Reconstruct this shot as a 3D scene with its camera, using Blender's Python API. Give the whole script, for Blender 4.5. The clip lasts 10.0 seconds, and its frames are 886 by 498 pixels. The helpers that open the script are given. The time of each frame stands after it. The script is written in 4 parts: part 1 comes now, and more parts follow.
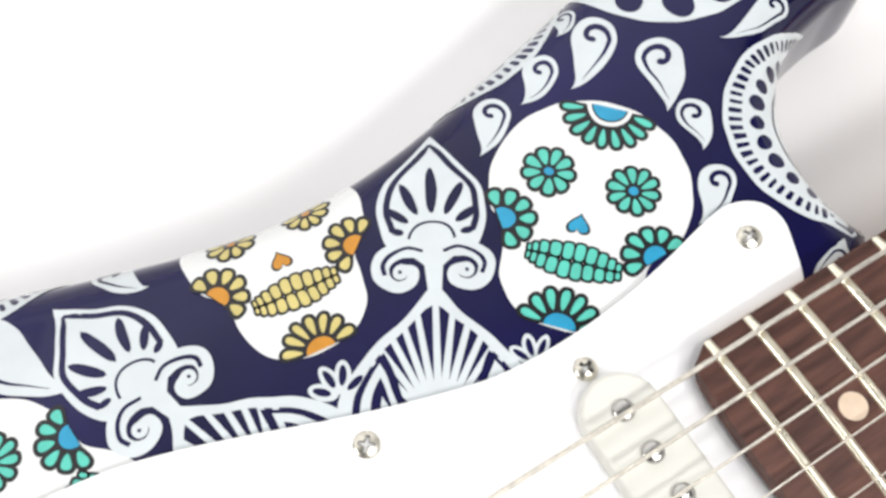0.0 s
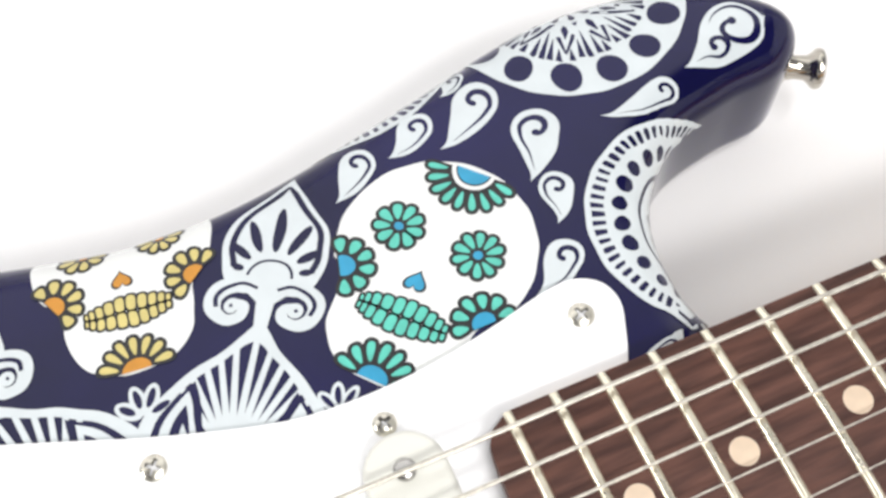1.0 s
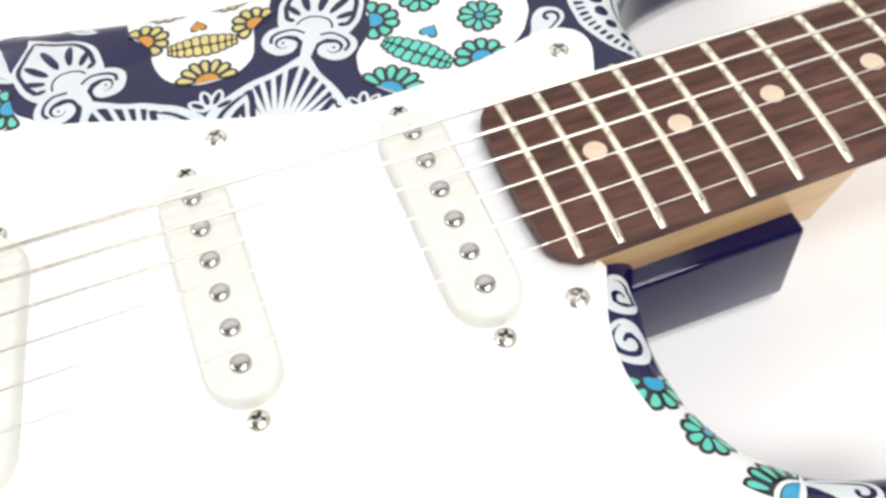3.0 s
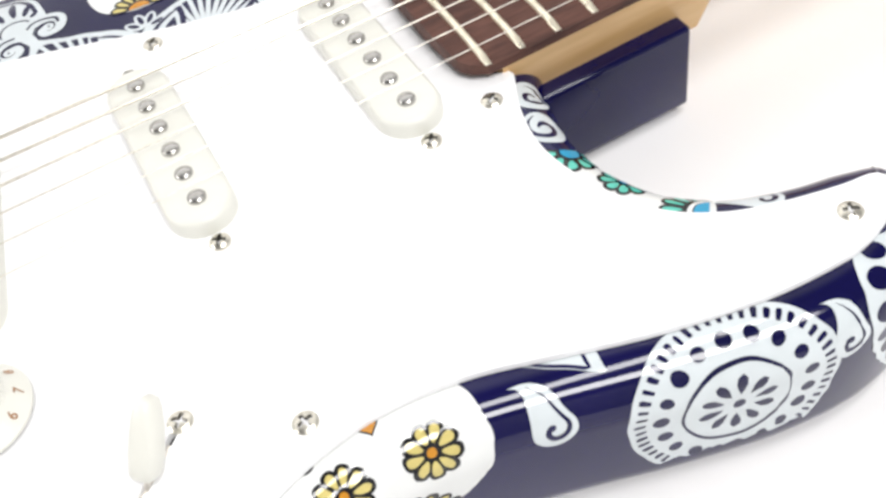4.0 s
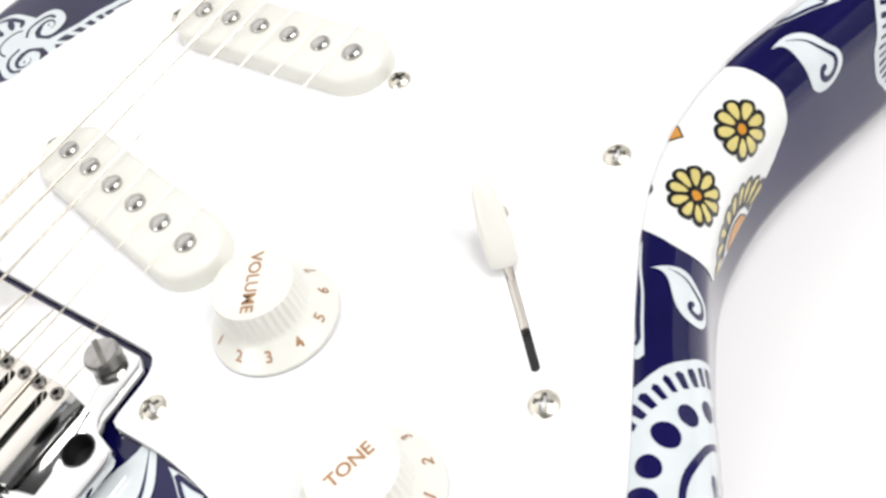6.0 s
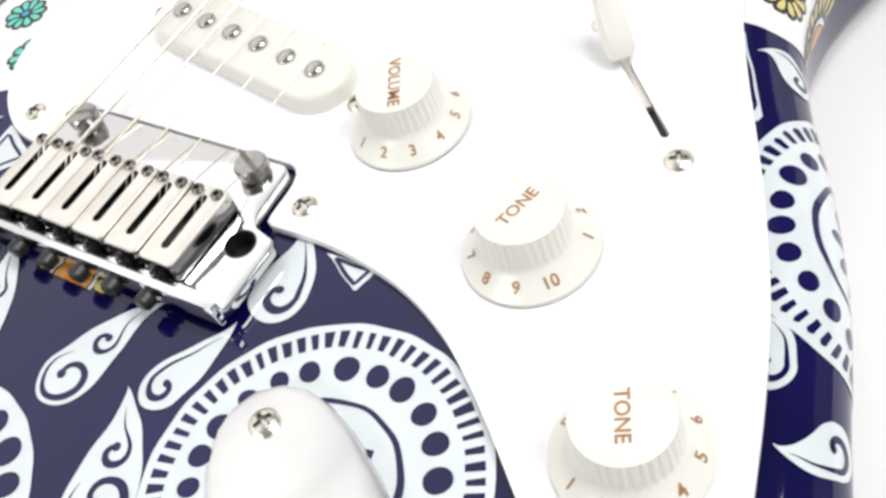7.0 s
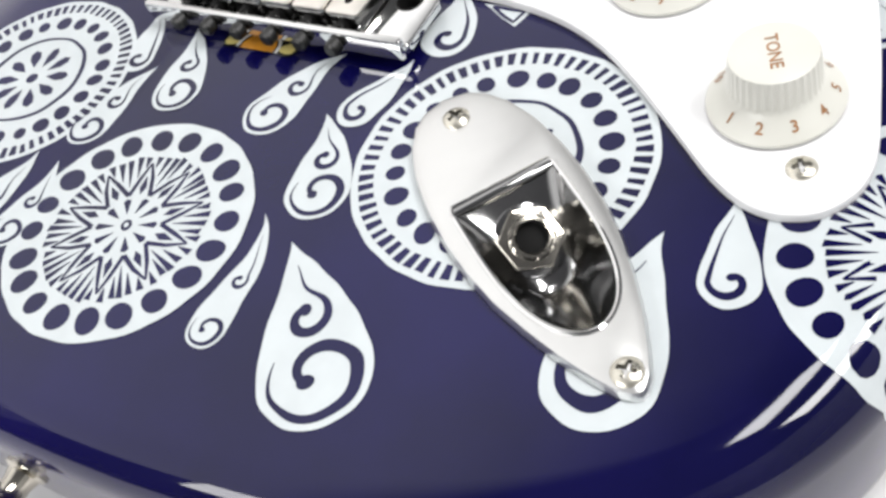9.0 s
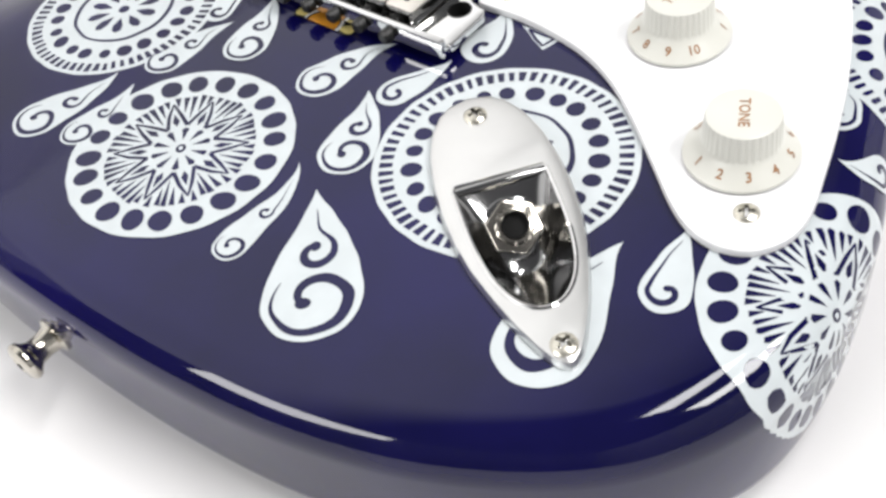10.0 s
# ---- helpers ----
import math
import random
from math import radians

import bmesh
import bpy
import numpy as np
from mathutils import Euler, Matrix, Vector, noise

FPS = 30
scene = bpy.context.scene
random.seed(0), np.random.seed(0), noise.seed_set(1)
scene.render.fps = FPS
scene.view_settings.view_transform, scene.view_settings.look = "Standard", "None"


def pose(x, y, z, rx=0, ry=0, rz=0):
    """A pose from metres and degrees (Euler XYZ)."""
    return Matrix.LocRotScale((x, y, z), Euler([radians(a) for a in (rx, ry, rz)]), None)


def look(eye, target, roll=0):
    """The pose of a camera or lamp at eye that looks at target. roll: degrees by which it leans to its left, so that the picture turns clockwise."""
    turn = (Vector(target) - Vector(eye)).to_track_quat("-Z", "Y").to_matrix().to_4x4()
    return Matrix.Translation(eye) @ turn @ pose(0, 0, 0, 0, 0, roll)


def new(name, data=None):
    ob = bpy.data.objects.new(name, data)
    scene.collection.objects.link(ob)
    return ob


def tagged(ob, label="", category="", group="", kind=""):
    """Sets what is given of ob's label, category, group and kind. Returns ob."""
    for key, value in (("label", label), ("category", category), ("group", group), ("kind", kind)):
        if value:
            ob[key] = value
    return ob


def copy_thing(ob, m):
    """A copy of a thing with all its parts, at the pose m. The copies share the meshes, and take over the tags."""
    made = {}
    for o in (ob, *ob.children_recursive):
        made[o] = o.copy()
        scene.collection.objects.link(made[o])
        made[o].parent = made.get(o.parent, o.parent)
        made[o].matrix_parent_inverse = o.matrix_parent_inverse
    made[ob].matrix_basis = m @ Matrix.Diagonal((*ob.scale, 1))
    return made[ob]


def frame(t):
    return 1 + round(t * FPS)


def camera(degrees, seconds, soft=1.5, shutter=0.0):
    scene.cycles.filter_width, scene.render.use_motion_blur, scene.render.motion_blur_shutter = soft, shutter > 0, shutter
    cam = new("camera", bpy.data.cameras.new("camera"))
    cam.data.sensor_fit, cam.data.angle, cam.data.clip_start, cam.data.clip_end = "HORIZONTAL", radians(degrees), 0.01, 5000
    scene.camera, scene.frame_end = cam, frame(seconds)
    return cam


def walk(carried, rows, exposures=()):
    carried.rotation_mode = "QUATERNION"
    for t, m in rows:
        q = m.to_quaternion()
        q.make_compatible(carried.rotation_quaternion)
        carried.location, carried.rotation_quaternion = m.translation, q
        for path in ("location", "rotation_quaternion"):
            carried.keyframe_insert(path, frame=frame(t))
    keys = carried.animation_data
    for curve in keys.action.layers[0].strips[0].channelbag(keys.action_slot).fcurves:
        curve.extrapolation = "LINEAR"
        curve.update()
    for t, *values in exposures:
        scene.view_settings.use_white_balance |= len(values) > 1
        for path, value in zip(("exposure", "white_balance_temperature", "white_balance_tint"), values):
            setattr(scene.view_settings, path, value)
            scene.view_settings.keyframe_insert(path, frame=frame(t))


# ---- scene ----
from mathutils import geometry

cam = camera(45.43, 10.0, soft=2.9)
PATH = [
    (0, (0.09581, -0.00220, 0.27174), (0.13816, 0.06427, 0.08793), 0.25),
    (0.5, (0.12446, -0.01885, 0.26897), (0.16290, 0.05927, 0.08891), -2.43),
    (1, (0.14936, -0.03657, 0.26903), (0.17967, 0.05048, 0.09154), -4.67),
    (1.5, (0.15802, -0.05927, 0.26946), (0.18182, 0.03668, 0.09560), -5.40),
    (2, (0.15288, -0.09076, 0.26626), (0.17446, 0.01503, 0.09791), -5.93),
    (2.5, (0.13241, -0.12091, 0.26543), (0.15906, -0.01161, 0.10007), -4.89),
    (3, (0.10967, -0.15687, 0.26352), (0.14307, -0.04578, 0.10060), -4.48),
    (3.2, (0.10491, -0.17539, 0.25986), (0.13946, -0.06164, 0.09902), -5.46),
    (4.3, (0.08223, -0.23236, 0.23630), (0.12895, -0.11050, 0.08475), -15.83),
    (4.5, (0.07311, -0.22685, 0.24047), (0.12421, -0.11047, 0.08606), -16.99),
    (5, (0.04082, -0.21039, 0.22871), (0.10685, -0.09970, 0.07577), -19.34),
    (5.5, (0.01065, -0.19454, 0.21670), (0.08392, -0.08841, 0.06383), -23.44),
    (6, (-0.02467, -0.18815, 0.21175), (0.05469, -0.08520, 0.05976), -23.34),
    (6.2, (-0.03640, -0.18703, 0.20976), (0.04372, -0.08448, 0.05790), -23.57),
    (7.3, (-0.10201, -0.18207, 0.20668), (-0.01419, -0.08500, 0.05547), -23.55),
    (7.5, (-0.11007, -0.18326, 0.20697), (-0.02313, -0.08632, 0.05517), -24.40),
    (8, (-0.12933, -0.18406, 0.20720), (-0.04350, -0.08754, 0.05450), -26.20),
    (8.5, (-0.14965, -0.18313, 0.20726), (-0.06340, -0.08675, 0.05471), -26.45),
    (9, (-0.17050, -0.18558, 0.20886), (-0.08196, -0.08853, 0.05805), -24.62),
    (9.5, (-0.18220, -0.19415, 0.22081), (-0.09515, -0.09695, 0.06923), -21.07),
    (10, (-0.19123, -0.21300, 0.23171), (-0.10348, -0.11230, 0.08285), -13.65),
]
walk(cam, [(t, look(eye, target, roll)) for t, eye, target, roll in PATH], exposures=[(0.0, 0.37), (6.0, 0.37), (8.0, 0.30), (10.0, 0.28)])

# ---------------------------------------------------------------- light
world = bpy.data.worlds.new("world")
scene.world = world
world.use_nodes = True
nt = world.node_tree
# a broad bright side to the north, darker overhead and behind the camera
geo = nt.nodes.new("ShaderNodeTexCoord")
sep = nt.nodes.new("ShaderNodeSeparateXYZ")
span = nt.nodes.new("ShaderNodeMapRange")
span.interpolation_type = "SMOOTHSTEP"
span.inputs[1].default_value, span.inputs[2].default_value = 0.12, 0.48
mix = nt.nodes.new("ShaderNodeMix")
mix.data_type = "RGBA"
mix.inputs[6].default_value, mix.inputs[7].default_value = (0.11, 0.11, 0.115, 1), (1.08, 1.07, 1.063, 1)
nt.links.new(geo.outputs["Generated"], sep.inputs[0])
nt.links.new(sep.outputs[1], span.inputs[0])
nt.links.new(span.outputs[0], mix.inputs[0])
nt.links.new(mix.outputs[2], nt.nodes["Background"].inputs[0])
world.node_tree.nodes["Background"].inputs[1].default_value = 1.0


def softbox(name, eye, target, w, h, power, tint):
    lamp = bpy.data.lights.new(name, "AREA")
    lamp.shape, lamp.size, lamp.size_y, lamp.energy, lamp.color = "RECTANGLE", w, h, power, tint
    ob = new(name, lamp)
    ob.matrix_world = look(eye, target)
    return ob


softbox("softbox_key", (0.35, -1.0, 1.35), (0.08, 0, 0.03), 0.9, 0.26, 14, (1.0, 0.99, 0.975))
softbox("softbox_top", (0.35, -0.42, 1.7), (0.08, 0, 0.03), 0.9, 0.2, 8.5, (1.0, 0.99, 0.98))
softbox("softbox_tail", (-1.03, 0.22, 0.58), (-0.1, 0, 0.03), 0.6, 0.26, 5, (1.0, 0.99, 0.97))


# ---------------------------------------------------------------- materials
def mat(name, color, rough=0.5, metal=0.0, coat=0.0, vary=0.05, scale=60.0, bump=0.0, bump_scale=400.0, stretch=(1, 1, 1), second=None, rvary=0.0, ior=1.5):
    m = bpy.data.materials.new(name)
    m.use_nodes = True
    nt = m.node_tree
    b = nt.nodes["Principled BSDF"]
    b.inputs["Roughness"].default_value = rough
    b.inputs["Metallic"].default_value = metal
    b.inputs["Coat Weight"].default_value = coat
    b.inputs["Coat Roughness"].default_value = 0.06
    b.inputs["IOR"].default_value = ior
    co = nt.nodes.new("ShaderNodeTexCoord")
    mp = nt.nodes.new("ShaderNodeMapping")
    mp.inputs["Scale"].default_value = stretch
    nt.links.new(co.outputs["Object"], mp.inputs["Vector"])
    n1 = nt.nodes.new("ShaderNodeTexNoise")
    n1.inputs["Scale"].default_value = scale
    n1.inputs["Detail"].default_value = 6
    nt.links.new(mp.outputs["Vector"], n1.inputs["Vector"])
    ramp = nt.nodes.new("ShaderNodeMix")
    ramp.data_type = "RGBA"
    lo = second if second else tuple(c * (1 - vary) for c in color)
    hi = color if second else tuple(min(1, c * (1 + vary)) for c in color)
    ramp.inputs[6].default_value = (*lo, 1)
    ramp.inputs[7].default_value = (*hi, 1)
    st = nt.nodes.new("ShaderNodeMapRange")
    st.inputs[1].default_value, st.inputs[2].default_value = 0.35, 0.65
    nt.links.new(n1.outputs["Fac"], st.inputs[0])
    nt.links.new(st.outputs[0], ramp.inputs[0])
    nt.links.new(ramp.outputs[2], b.inputs["Base Color"])
    if rvary:
        n3 = nt.nodes.new("ShaderNodeTexNoise")
        n3.inputs["Scale"].default_value = scale * 0.4
        n3.inputs["Detail"].default_value = 5
        nt.links.new(co.outputs["Object"], n3.inputs["Vector"])
        mr = nt.nodes.new("ShaderNodeMapRange")
        mr.inputs[1].default_value, mr.inputs[2].default_value = 0.3, 0.7
        mr.inputs[3].default_value, mr.inputs[4].default_value = max(0.0, rough - rvary), rough + rvary
        nt.links.new(n3.outputs["Fac"], mr.inputs[0])
        nt.links.new(mr.outputs[0], b.inputs["Roughness"])
    if bump:
        n2 = nt.nodes.new("ShaderNodeTexNoise")
        n2.inputs["Scale"].default_value = bump_scale
        n2.inputs["Detail"].default_value = 4
        nt.links.new(mp.outputs["Vector"], n2.inputs["Vector"])
        bp = nt.nodes.new("ShaderNodeBump")
        bp.inputs["Strength"].default_value = bump
        bp.inputs["Distance"].default_value = 0.0003
        nt.links.new(n2.outputs["Fac"], bp.inputs["Height"])
        nt.links.new(bp.outputs["Normal"], b.inputs["Normal"])
    return m


NAVY = mat("navy_lacquer", (0.006, 0.0045, 0.064), 0.06, vary=0.35, scale=18, second=(0.002, 0.002, 0.034), rvary=0.03, ior=1.45)
ART = mat("art_white", (0.60, 0.645, 0.665), 0.06, vary=0.03, scale=120, rvary=0.03)
ARTPURE = mat("art_plain_white", (0.74, 0.75, 0.74), 0.06, vary=0.02, scale=90, rvary=0.03)
INK = mat("art_black", (0.012, 0.012, 0.014), 0.06, vary=0.2)
TEAL = mat("art_teal", (0.10, 0.52, 0.42), 0.06, vary=0.08, scale=200)
BLUE = mat("art_blue", (0.025, 0.29, 0.49), 0.06, vary=0.08, scale=200)
YELLOW = mat("art_yellow", (0.58, 0.49, 0.18), 0.06, vary=0.08, scale=200)
ORANGE = mat("art_orange", (0.53, 0.23, 0.025), 0.06, vary=0.08, scale=200)
PLASTIC = mat("white_plastic", (0.86, 0.86, 0.87), 0.38, vary=0.015, scale=30, bump=0.02, bump_scale=900, rvary=0.05)
AGED = mat("cream_plastic", (0.71, 0.705, 0.65), 0.32, vary=0.02, scale=40, rvary=0.05)
CHROME = mat("chrome", (0.82, 0.82, 0.815), 0.06, metal=1.0, vary=0.03, scale=50, rvary=0.03)
# chrome with the dark reflections of the saddle sides put into its colour
CHROME_DARKENED = mat("chrome_darkened", (0.38, 0.38, 0.375), 0.10, metal=1.0, vary=0.1, scale=80, rvary=0.03)
NICKEL = mat("nickel", (0.86, 0.82, 0.76), 0.34, metal=1.0, vary=0.05, scale=90, bump=0.03, rvary=0.06)
# chrome tinted dark to stand in for what the cup reflects
CUP_DARKENED = mat("cup_chrome_darkened", (0.34, 0.34, 0.34), 0.13, metal=1.0, vary=0.1, scale=60, rvary=0.03)
NUT = mat("nut_nickel", (0.55, 0.52, 0.46), 0.16, metal=1.0, vary=0.1, scale=200, rvary=0.05)
SATIN = mat("satin_chrome", (0.80, 0.80, 0.79), 0.34, metal=1.0, vary=0.03, scale=60, rvary=0.04)
SCREW = mat("screw_nickel", (0.74, 0.71, 0.62), 0.3, metal=1.0, vary=0.1, scale=300, rvary=0.08)
POST = mat("post_steel", (0.38, 0.37, 0.36), 0.25, metal=1.0, vary=0.1, scale=200)
STEEL = mat("pole_steel", (0.50, 0.49, 0.47), 0.24, metal=1.0, vary=0.12, scale=500, bump=0.1, rvary=0.08)
# for dark steel screws, and for shade painted into slots and under saddles
DARKSTEEL_AND_SHADE = mat("dark_steel_and_shade", (0.20, 0.19, 0.175), 0.34, metal=1.0, vary=0.2, scale=300)
# near-black that stands for the shade in the socket
VOID = mat("socket_inside_shade", (0.004, 0.004, 0.004), 0.9, vary=0.2)
BLACK = mat("black_plastic", (0.012, 0.012, 0.012), 0.4, vary=0.2)
ROSEWOOD = mat("rosewood", (0.120, 0.052, 0.038), 0.55, second=(0.055, 0.023, 0.018), scale=55, stretch=(1, 7, 3), bump=0.4, bump_scale=190, rvary=0.08, ior=1.36)
MAPLE = mat("maple", (0.66, 0.43, 0.20), 0.3, second=(0.56, 0.34, 0.14), scale=24, stretch=(1, 8, 8), rvary=0.05)
FRETWIRE = mat("fret_wire", (0.92, 0.86, 0.70), 0.3, metal=1.0, vary=0.06, scale=300, rvary=0.06)
STRING = mat("string_steel", (0.74, 0.70, 0.62), 0.38, metal=1.0, vary=0.1, scale=900, rvary=0.08)
CLAY = mat("dot_cream", (0.66, 0.52, 0.39), 0.4, vary=0.05, scale=300)
GOLD = mat("gold_print", (0.36, 0.175, 0.075), 0.45, vary=0.2, scale=900)
PAPER = mat("white_sweep", (0.88, 0.87, 0.87), 0.65, vary=0.015, scale=6, bump=0.05, bump_scale=700)
# tones of the unseen surround, chosen for what the gloss and metal reflect
DARKWALL = mat("unseen_surround_dark", (0.16, 0.16, 0.165), 0.8, vary=0.05, scale=3)
GREYWALL = mat("unseen_surround_grey", (0.40, 0.40, 0.40), 0.8, vary=0.04, scale=3)
WALL = mat("unseen_surround_white", (0.80, 0.80, 0.79), 0.8, vary=0.03, scale=3)

# ---------------------------------------------------------------- mesh helpers (millimetres in, metres out)
MM = 0.001


def part(name, bm, material, parent, label="", smooth=True, angle=35):
    me = bpy.data.meshes.new(name)
    for v in bm.verts:
        v.co *= MM
    bmesh.ops.recalc_face_normals(bm, faces=bm.faces[:])
    bm.to_mesh(me)
    bm.free()
    for m in material if isinstance(material, (list, tuple)) else [material]:
        me.materials.append(m)
    if smooth:
        me.shade_smooth()
        me.set_sharp_from_angle(angle=radians(angle))
    ob = new(name, me)
    ob.parent = parent
    if label:
        ob["label"] = label
    return ob


def again(ob, m, parent):
    """The same part once more at another pose in millimetres."""
    c = copy_thing(ob, m)
    c.parent = parent
    return c


def put(x, y, z, rz=0.0):
    return pose(x * MM, y * MM, z * MM, 0, 0, rz)


def smooth_closed(points, n):
    """A closed Catmull-Rom curve through the points, n even samples."""
    p = np.array(points, float)
    k = len(p)
    out = []
    for i in range(k):
        a, b, c, d = p[i - 1], p[i], p[(i + 1) % k], p[(i + 2) % k]
        for s in np.linspace(0, 1, 24, endpoint=False):
            out.append(0.5 * (2 * b + (c - a) * s + (2 * a - 5 * b + 4 * c - d) * s * s + (3 * b - a - 3 * c + d) * s ** 3))
    return resample(np.array(out), n)


def resample(p, n, closed=True):
    q = np.vstack([p, p[:1]]) if closed else p
    d = np.r_[0, np.cumsum(np.hypot(*np.diff(q, axis=0).T))]
    s = np.linspace(0, d[-1], n, endpoint=not closed)
    return np.c_[np.interp(s, d, q[:, 0]), np.interp(s, d, q[:, 1])]


def ccw(p):
    p = np.asarray(p, float)
    x, y = p.T
    return p if (x * np.roll(y, -1) - y * np.roll(x, -1)).sum() > 0 else p[::-1]


def normals_of(p):
    t = np.roll(p, -1, 0) - np.roll(p, 1, 0)
    n = np.c_[t[:, 1], -t[:, 0]]
    return n / np.maximum(np.hypot(*n.T)[:, None], 1e-9)


def inside(q, poly):
    q, a = np.asarray(q, float), np.asarray(poly, float)
    b = np.roll(a, -1, 0)
    x, y = q[:, 0][:, None], q[:, 1][:, None]
    dy = np.where(b[:, 1] == a[:, 1], 1e-9, b[:, 1] - a[:, 1])
    cross = ((a[:, 1] > y) != (b[:, 1] > y)) & (x < (b[:, 0] - a[:, 0]) * (y - a[:, 1]) / dy + a[:, 0])
    return cross.sum(1) % 2 == 1


JACK = (-42.7, -67.4, math.degrees(math.atan2(-60.6, -47.8)))


def cup_outline(grow=0.0):
    """The opening of the socket cup along the jack plate's axis, from its straight end to its tip."""
    u = 1 - (1 - np.linspace(0, 1, 40)) ** 1.3
    s = 23.5 - grow + (43.0 + 2 * grow) * u
    w = (11.9 + grow) * np.where(u < 0.015, 0.95, 1) * (1 - u ** 3.8) ** 0.52
    return s, w


def cup_hole():
    s, w = cup_outline(0.4)
    p = np.vstack([np.c_[s, w], np.c_[s, -w][-2::-1]])
    a = math.radians(JACK[2])
    return np.c_[JACK[0] + p[:, 0] * math.cos(a) - p[:, 1] * math.sin(a), JACK[1] + p[:, 0] * math.sin(a) + p[:, 1] * math.cos(a)]


def fill2d(poly, extra=()):
    """Triangles inside a simple polygon, with extra points within."""
    poly = np.asarray(poly, float)
    pts = [Vector(p) for p in poly]
    n = len(pts)
    edges = [(i, (i + 1) % n) for i in range(n)]
    pts += [Vector(p) for p in extra]
    lo, hi = HOLE.min(0), HOLE.max(0)
    near = (poly.max(0) > lo).all() and (poly.min(0) < hi).all()
    if near:
        k = len(pts)
        pts += [Vector(p) for p in HOLE]
        edges += [(k + i, k + (i + 1) % len(HOLE)) for i in range(len(HOLE))]
    v, e, f, *_ = geometry.delaunay_2d_cdt(pts, edges, [], 0 if near else 1, 1e-5)
    v = np.array([tuple(p) for p in v])
    f = [tuple(t) for t in f]
    if near:
        mid = np.array([v[list(t)].mean(0) for t in f])
        ok = inside(mid, poly) & ~inside(mid, HOLE)
        f = [t for t, o in zip(f, ok) if o]
    return v, f


HOLE = cup_hole()


def slab(poly, z0, z1, edge=0.6, holes=()):
    """A plate with a small chamfer on its top edge; holes are polygons cut right through."""
    bm = bmesh.new()
    poly = ccw(poly)
    n = normals_of(poly)
    rings = []
    for off, z in ((0, z0), (0, z1 - edge), (edge * 0.3, z1 - edge * 0.3), (edge, z1)):
        rings.append([bm.verts.new((*p, z)) for p in poly - n * off])
    k = len(poly)
    for lo, hi in zip(rings, rings[1:]):
        for i in range(k):
            bm.faces.new((lo[i], lo[(i + 1) % k], hi[(i + 1) % k], hi[i]))
    top2d = [tuple(v.co[:2]) for v in rings[-1]]
    pts = [Vector(p) for p in top2d]
    edges = [(i, (i + 1) % k) for i in range(k)]
    for h in holes:
        s = len(pts)
        pts += [Vector(p) for p in h]
        edges += [(s + i, s + (i + 1) % len(h)) for i in range(len(h))]
    v, e, f, *_ = geometry.delaunay_2d_cdt(pts, edges, [], 1, 1e-6)
    vv = np.array([tuple(p) for p in v])
    vs = [bm.verts.new((*p, z1)) for p in vv]
    mids = np.array([vv[list(t)].mean(0) for t in f])
    gone = np.zeros(len(f), bool)
    for h in holes:
        gone |= inside(mids, h)
    for t, g in zip(f, gone):
        if not g:
            bm.faces.new([vs[i] for i in t])
    for h in holes:
        a = [bm.verts.new((*p, z1)) for p in h]
        b = [bm.verts.new((*p, z0)) for p in h]
        for i in range(len(h)):
            j = (i + 1) % len(h)
            bm.faces.new((a[i], a[j], b[j], b[i]))
    bmesh.ops.remove_doubles(bm, verts=bm.verts[:], dist=1e-4)
    return bm


def lathe(profile, n=40, bm=None, m=None, closed_top=True):
    """Turns (radius, z) pairs about z; a zero radius closes."""
    bm = bm or bmesh.new()
    m = m or Matrix()
    rings = []
    for r, z in profile:
        if r < 1e-6:
            rings.append([bm.verts.new(m @ Vector((0, 0, z)))])
        else:
            rings.append([bm.verts.new(m @ Vector((r * math.cos(2 * math.pi * i / n), r * math.sin(2 * math.pi * i / n), z))) for i in range(n)])
    for a, b in zip(rings, rings[1:]):
        for i in range(n):
            j = (i + 1) % n
            vs = [a[i % len(a)], a[j % len(a)], b[j % len(b)], b[i % len(b)]]
            vs = [v for k, v in enumerate(vs) if v not in vs[:k]]
            if len(vs) > 2:
                bm.faces.new(vs)
    return bm


def block(x0, x1, y0, y1, z0, z1, bevel=0.4, bm=None, seg=2):
    bm = bm or bmesh.new()
    made = bmesh.ops.create_cube(bm, size=1, matrix=Matrix.LocRotScale(((x0 + x1) / 2, (y0 + y1) / 2, (z0 + z1) / 2), None, (x1 - x0, y1 - y0, z1 - z0)))
    if bevel:
        edges = list({e for v in made["verts"] for e in v.link_edges})
        bmesh.ops.bevel(bm, geom=edges, offset=bevel, segments=seg, affect="EDGES", profile=0.5)
    return bm


def tube(points, radius, n=10, bm=None):
    bm = bm or bmesh.new()
    pts = [Vector(p) for p in points]
    rings = []
    for i, p in enumerate(pts):
        t = (pts[min(i + 1, len(pts) - 1)] - pts[max(i - 1, 0)]).normalized()
        s = t.cross(Vector((0, 0, 1))).normalized() if abs(t.z) < 0.95 else t.cross(Vector((0, 1, 0))).normalized()
        u = s.cross(t)
        rings.append([bm.verts.new(p + radius * (math.cos(a) * s + math.sin(a) * u)) for a in (2 * math.pi * k / n for k in range(n))])
    for a, b in zip(rings, rings[1:]):
        for k in range(n):
            bm.faces.new((a[k], a[(k + 1) % n], b[(k + 1) % n], b[k]))
    bm.faces.new(rings[0])
    bm.faces.new(rings[-1][::-1])
    return bm


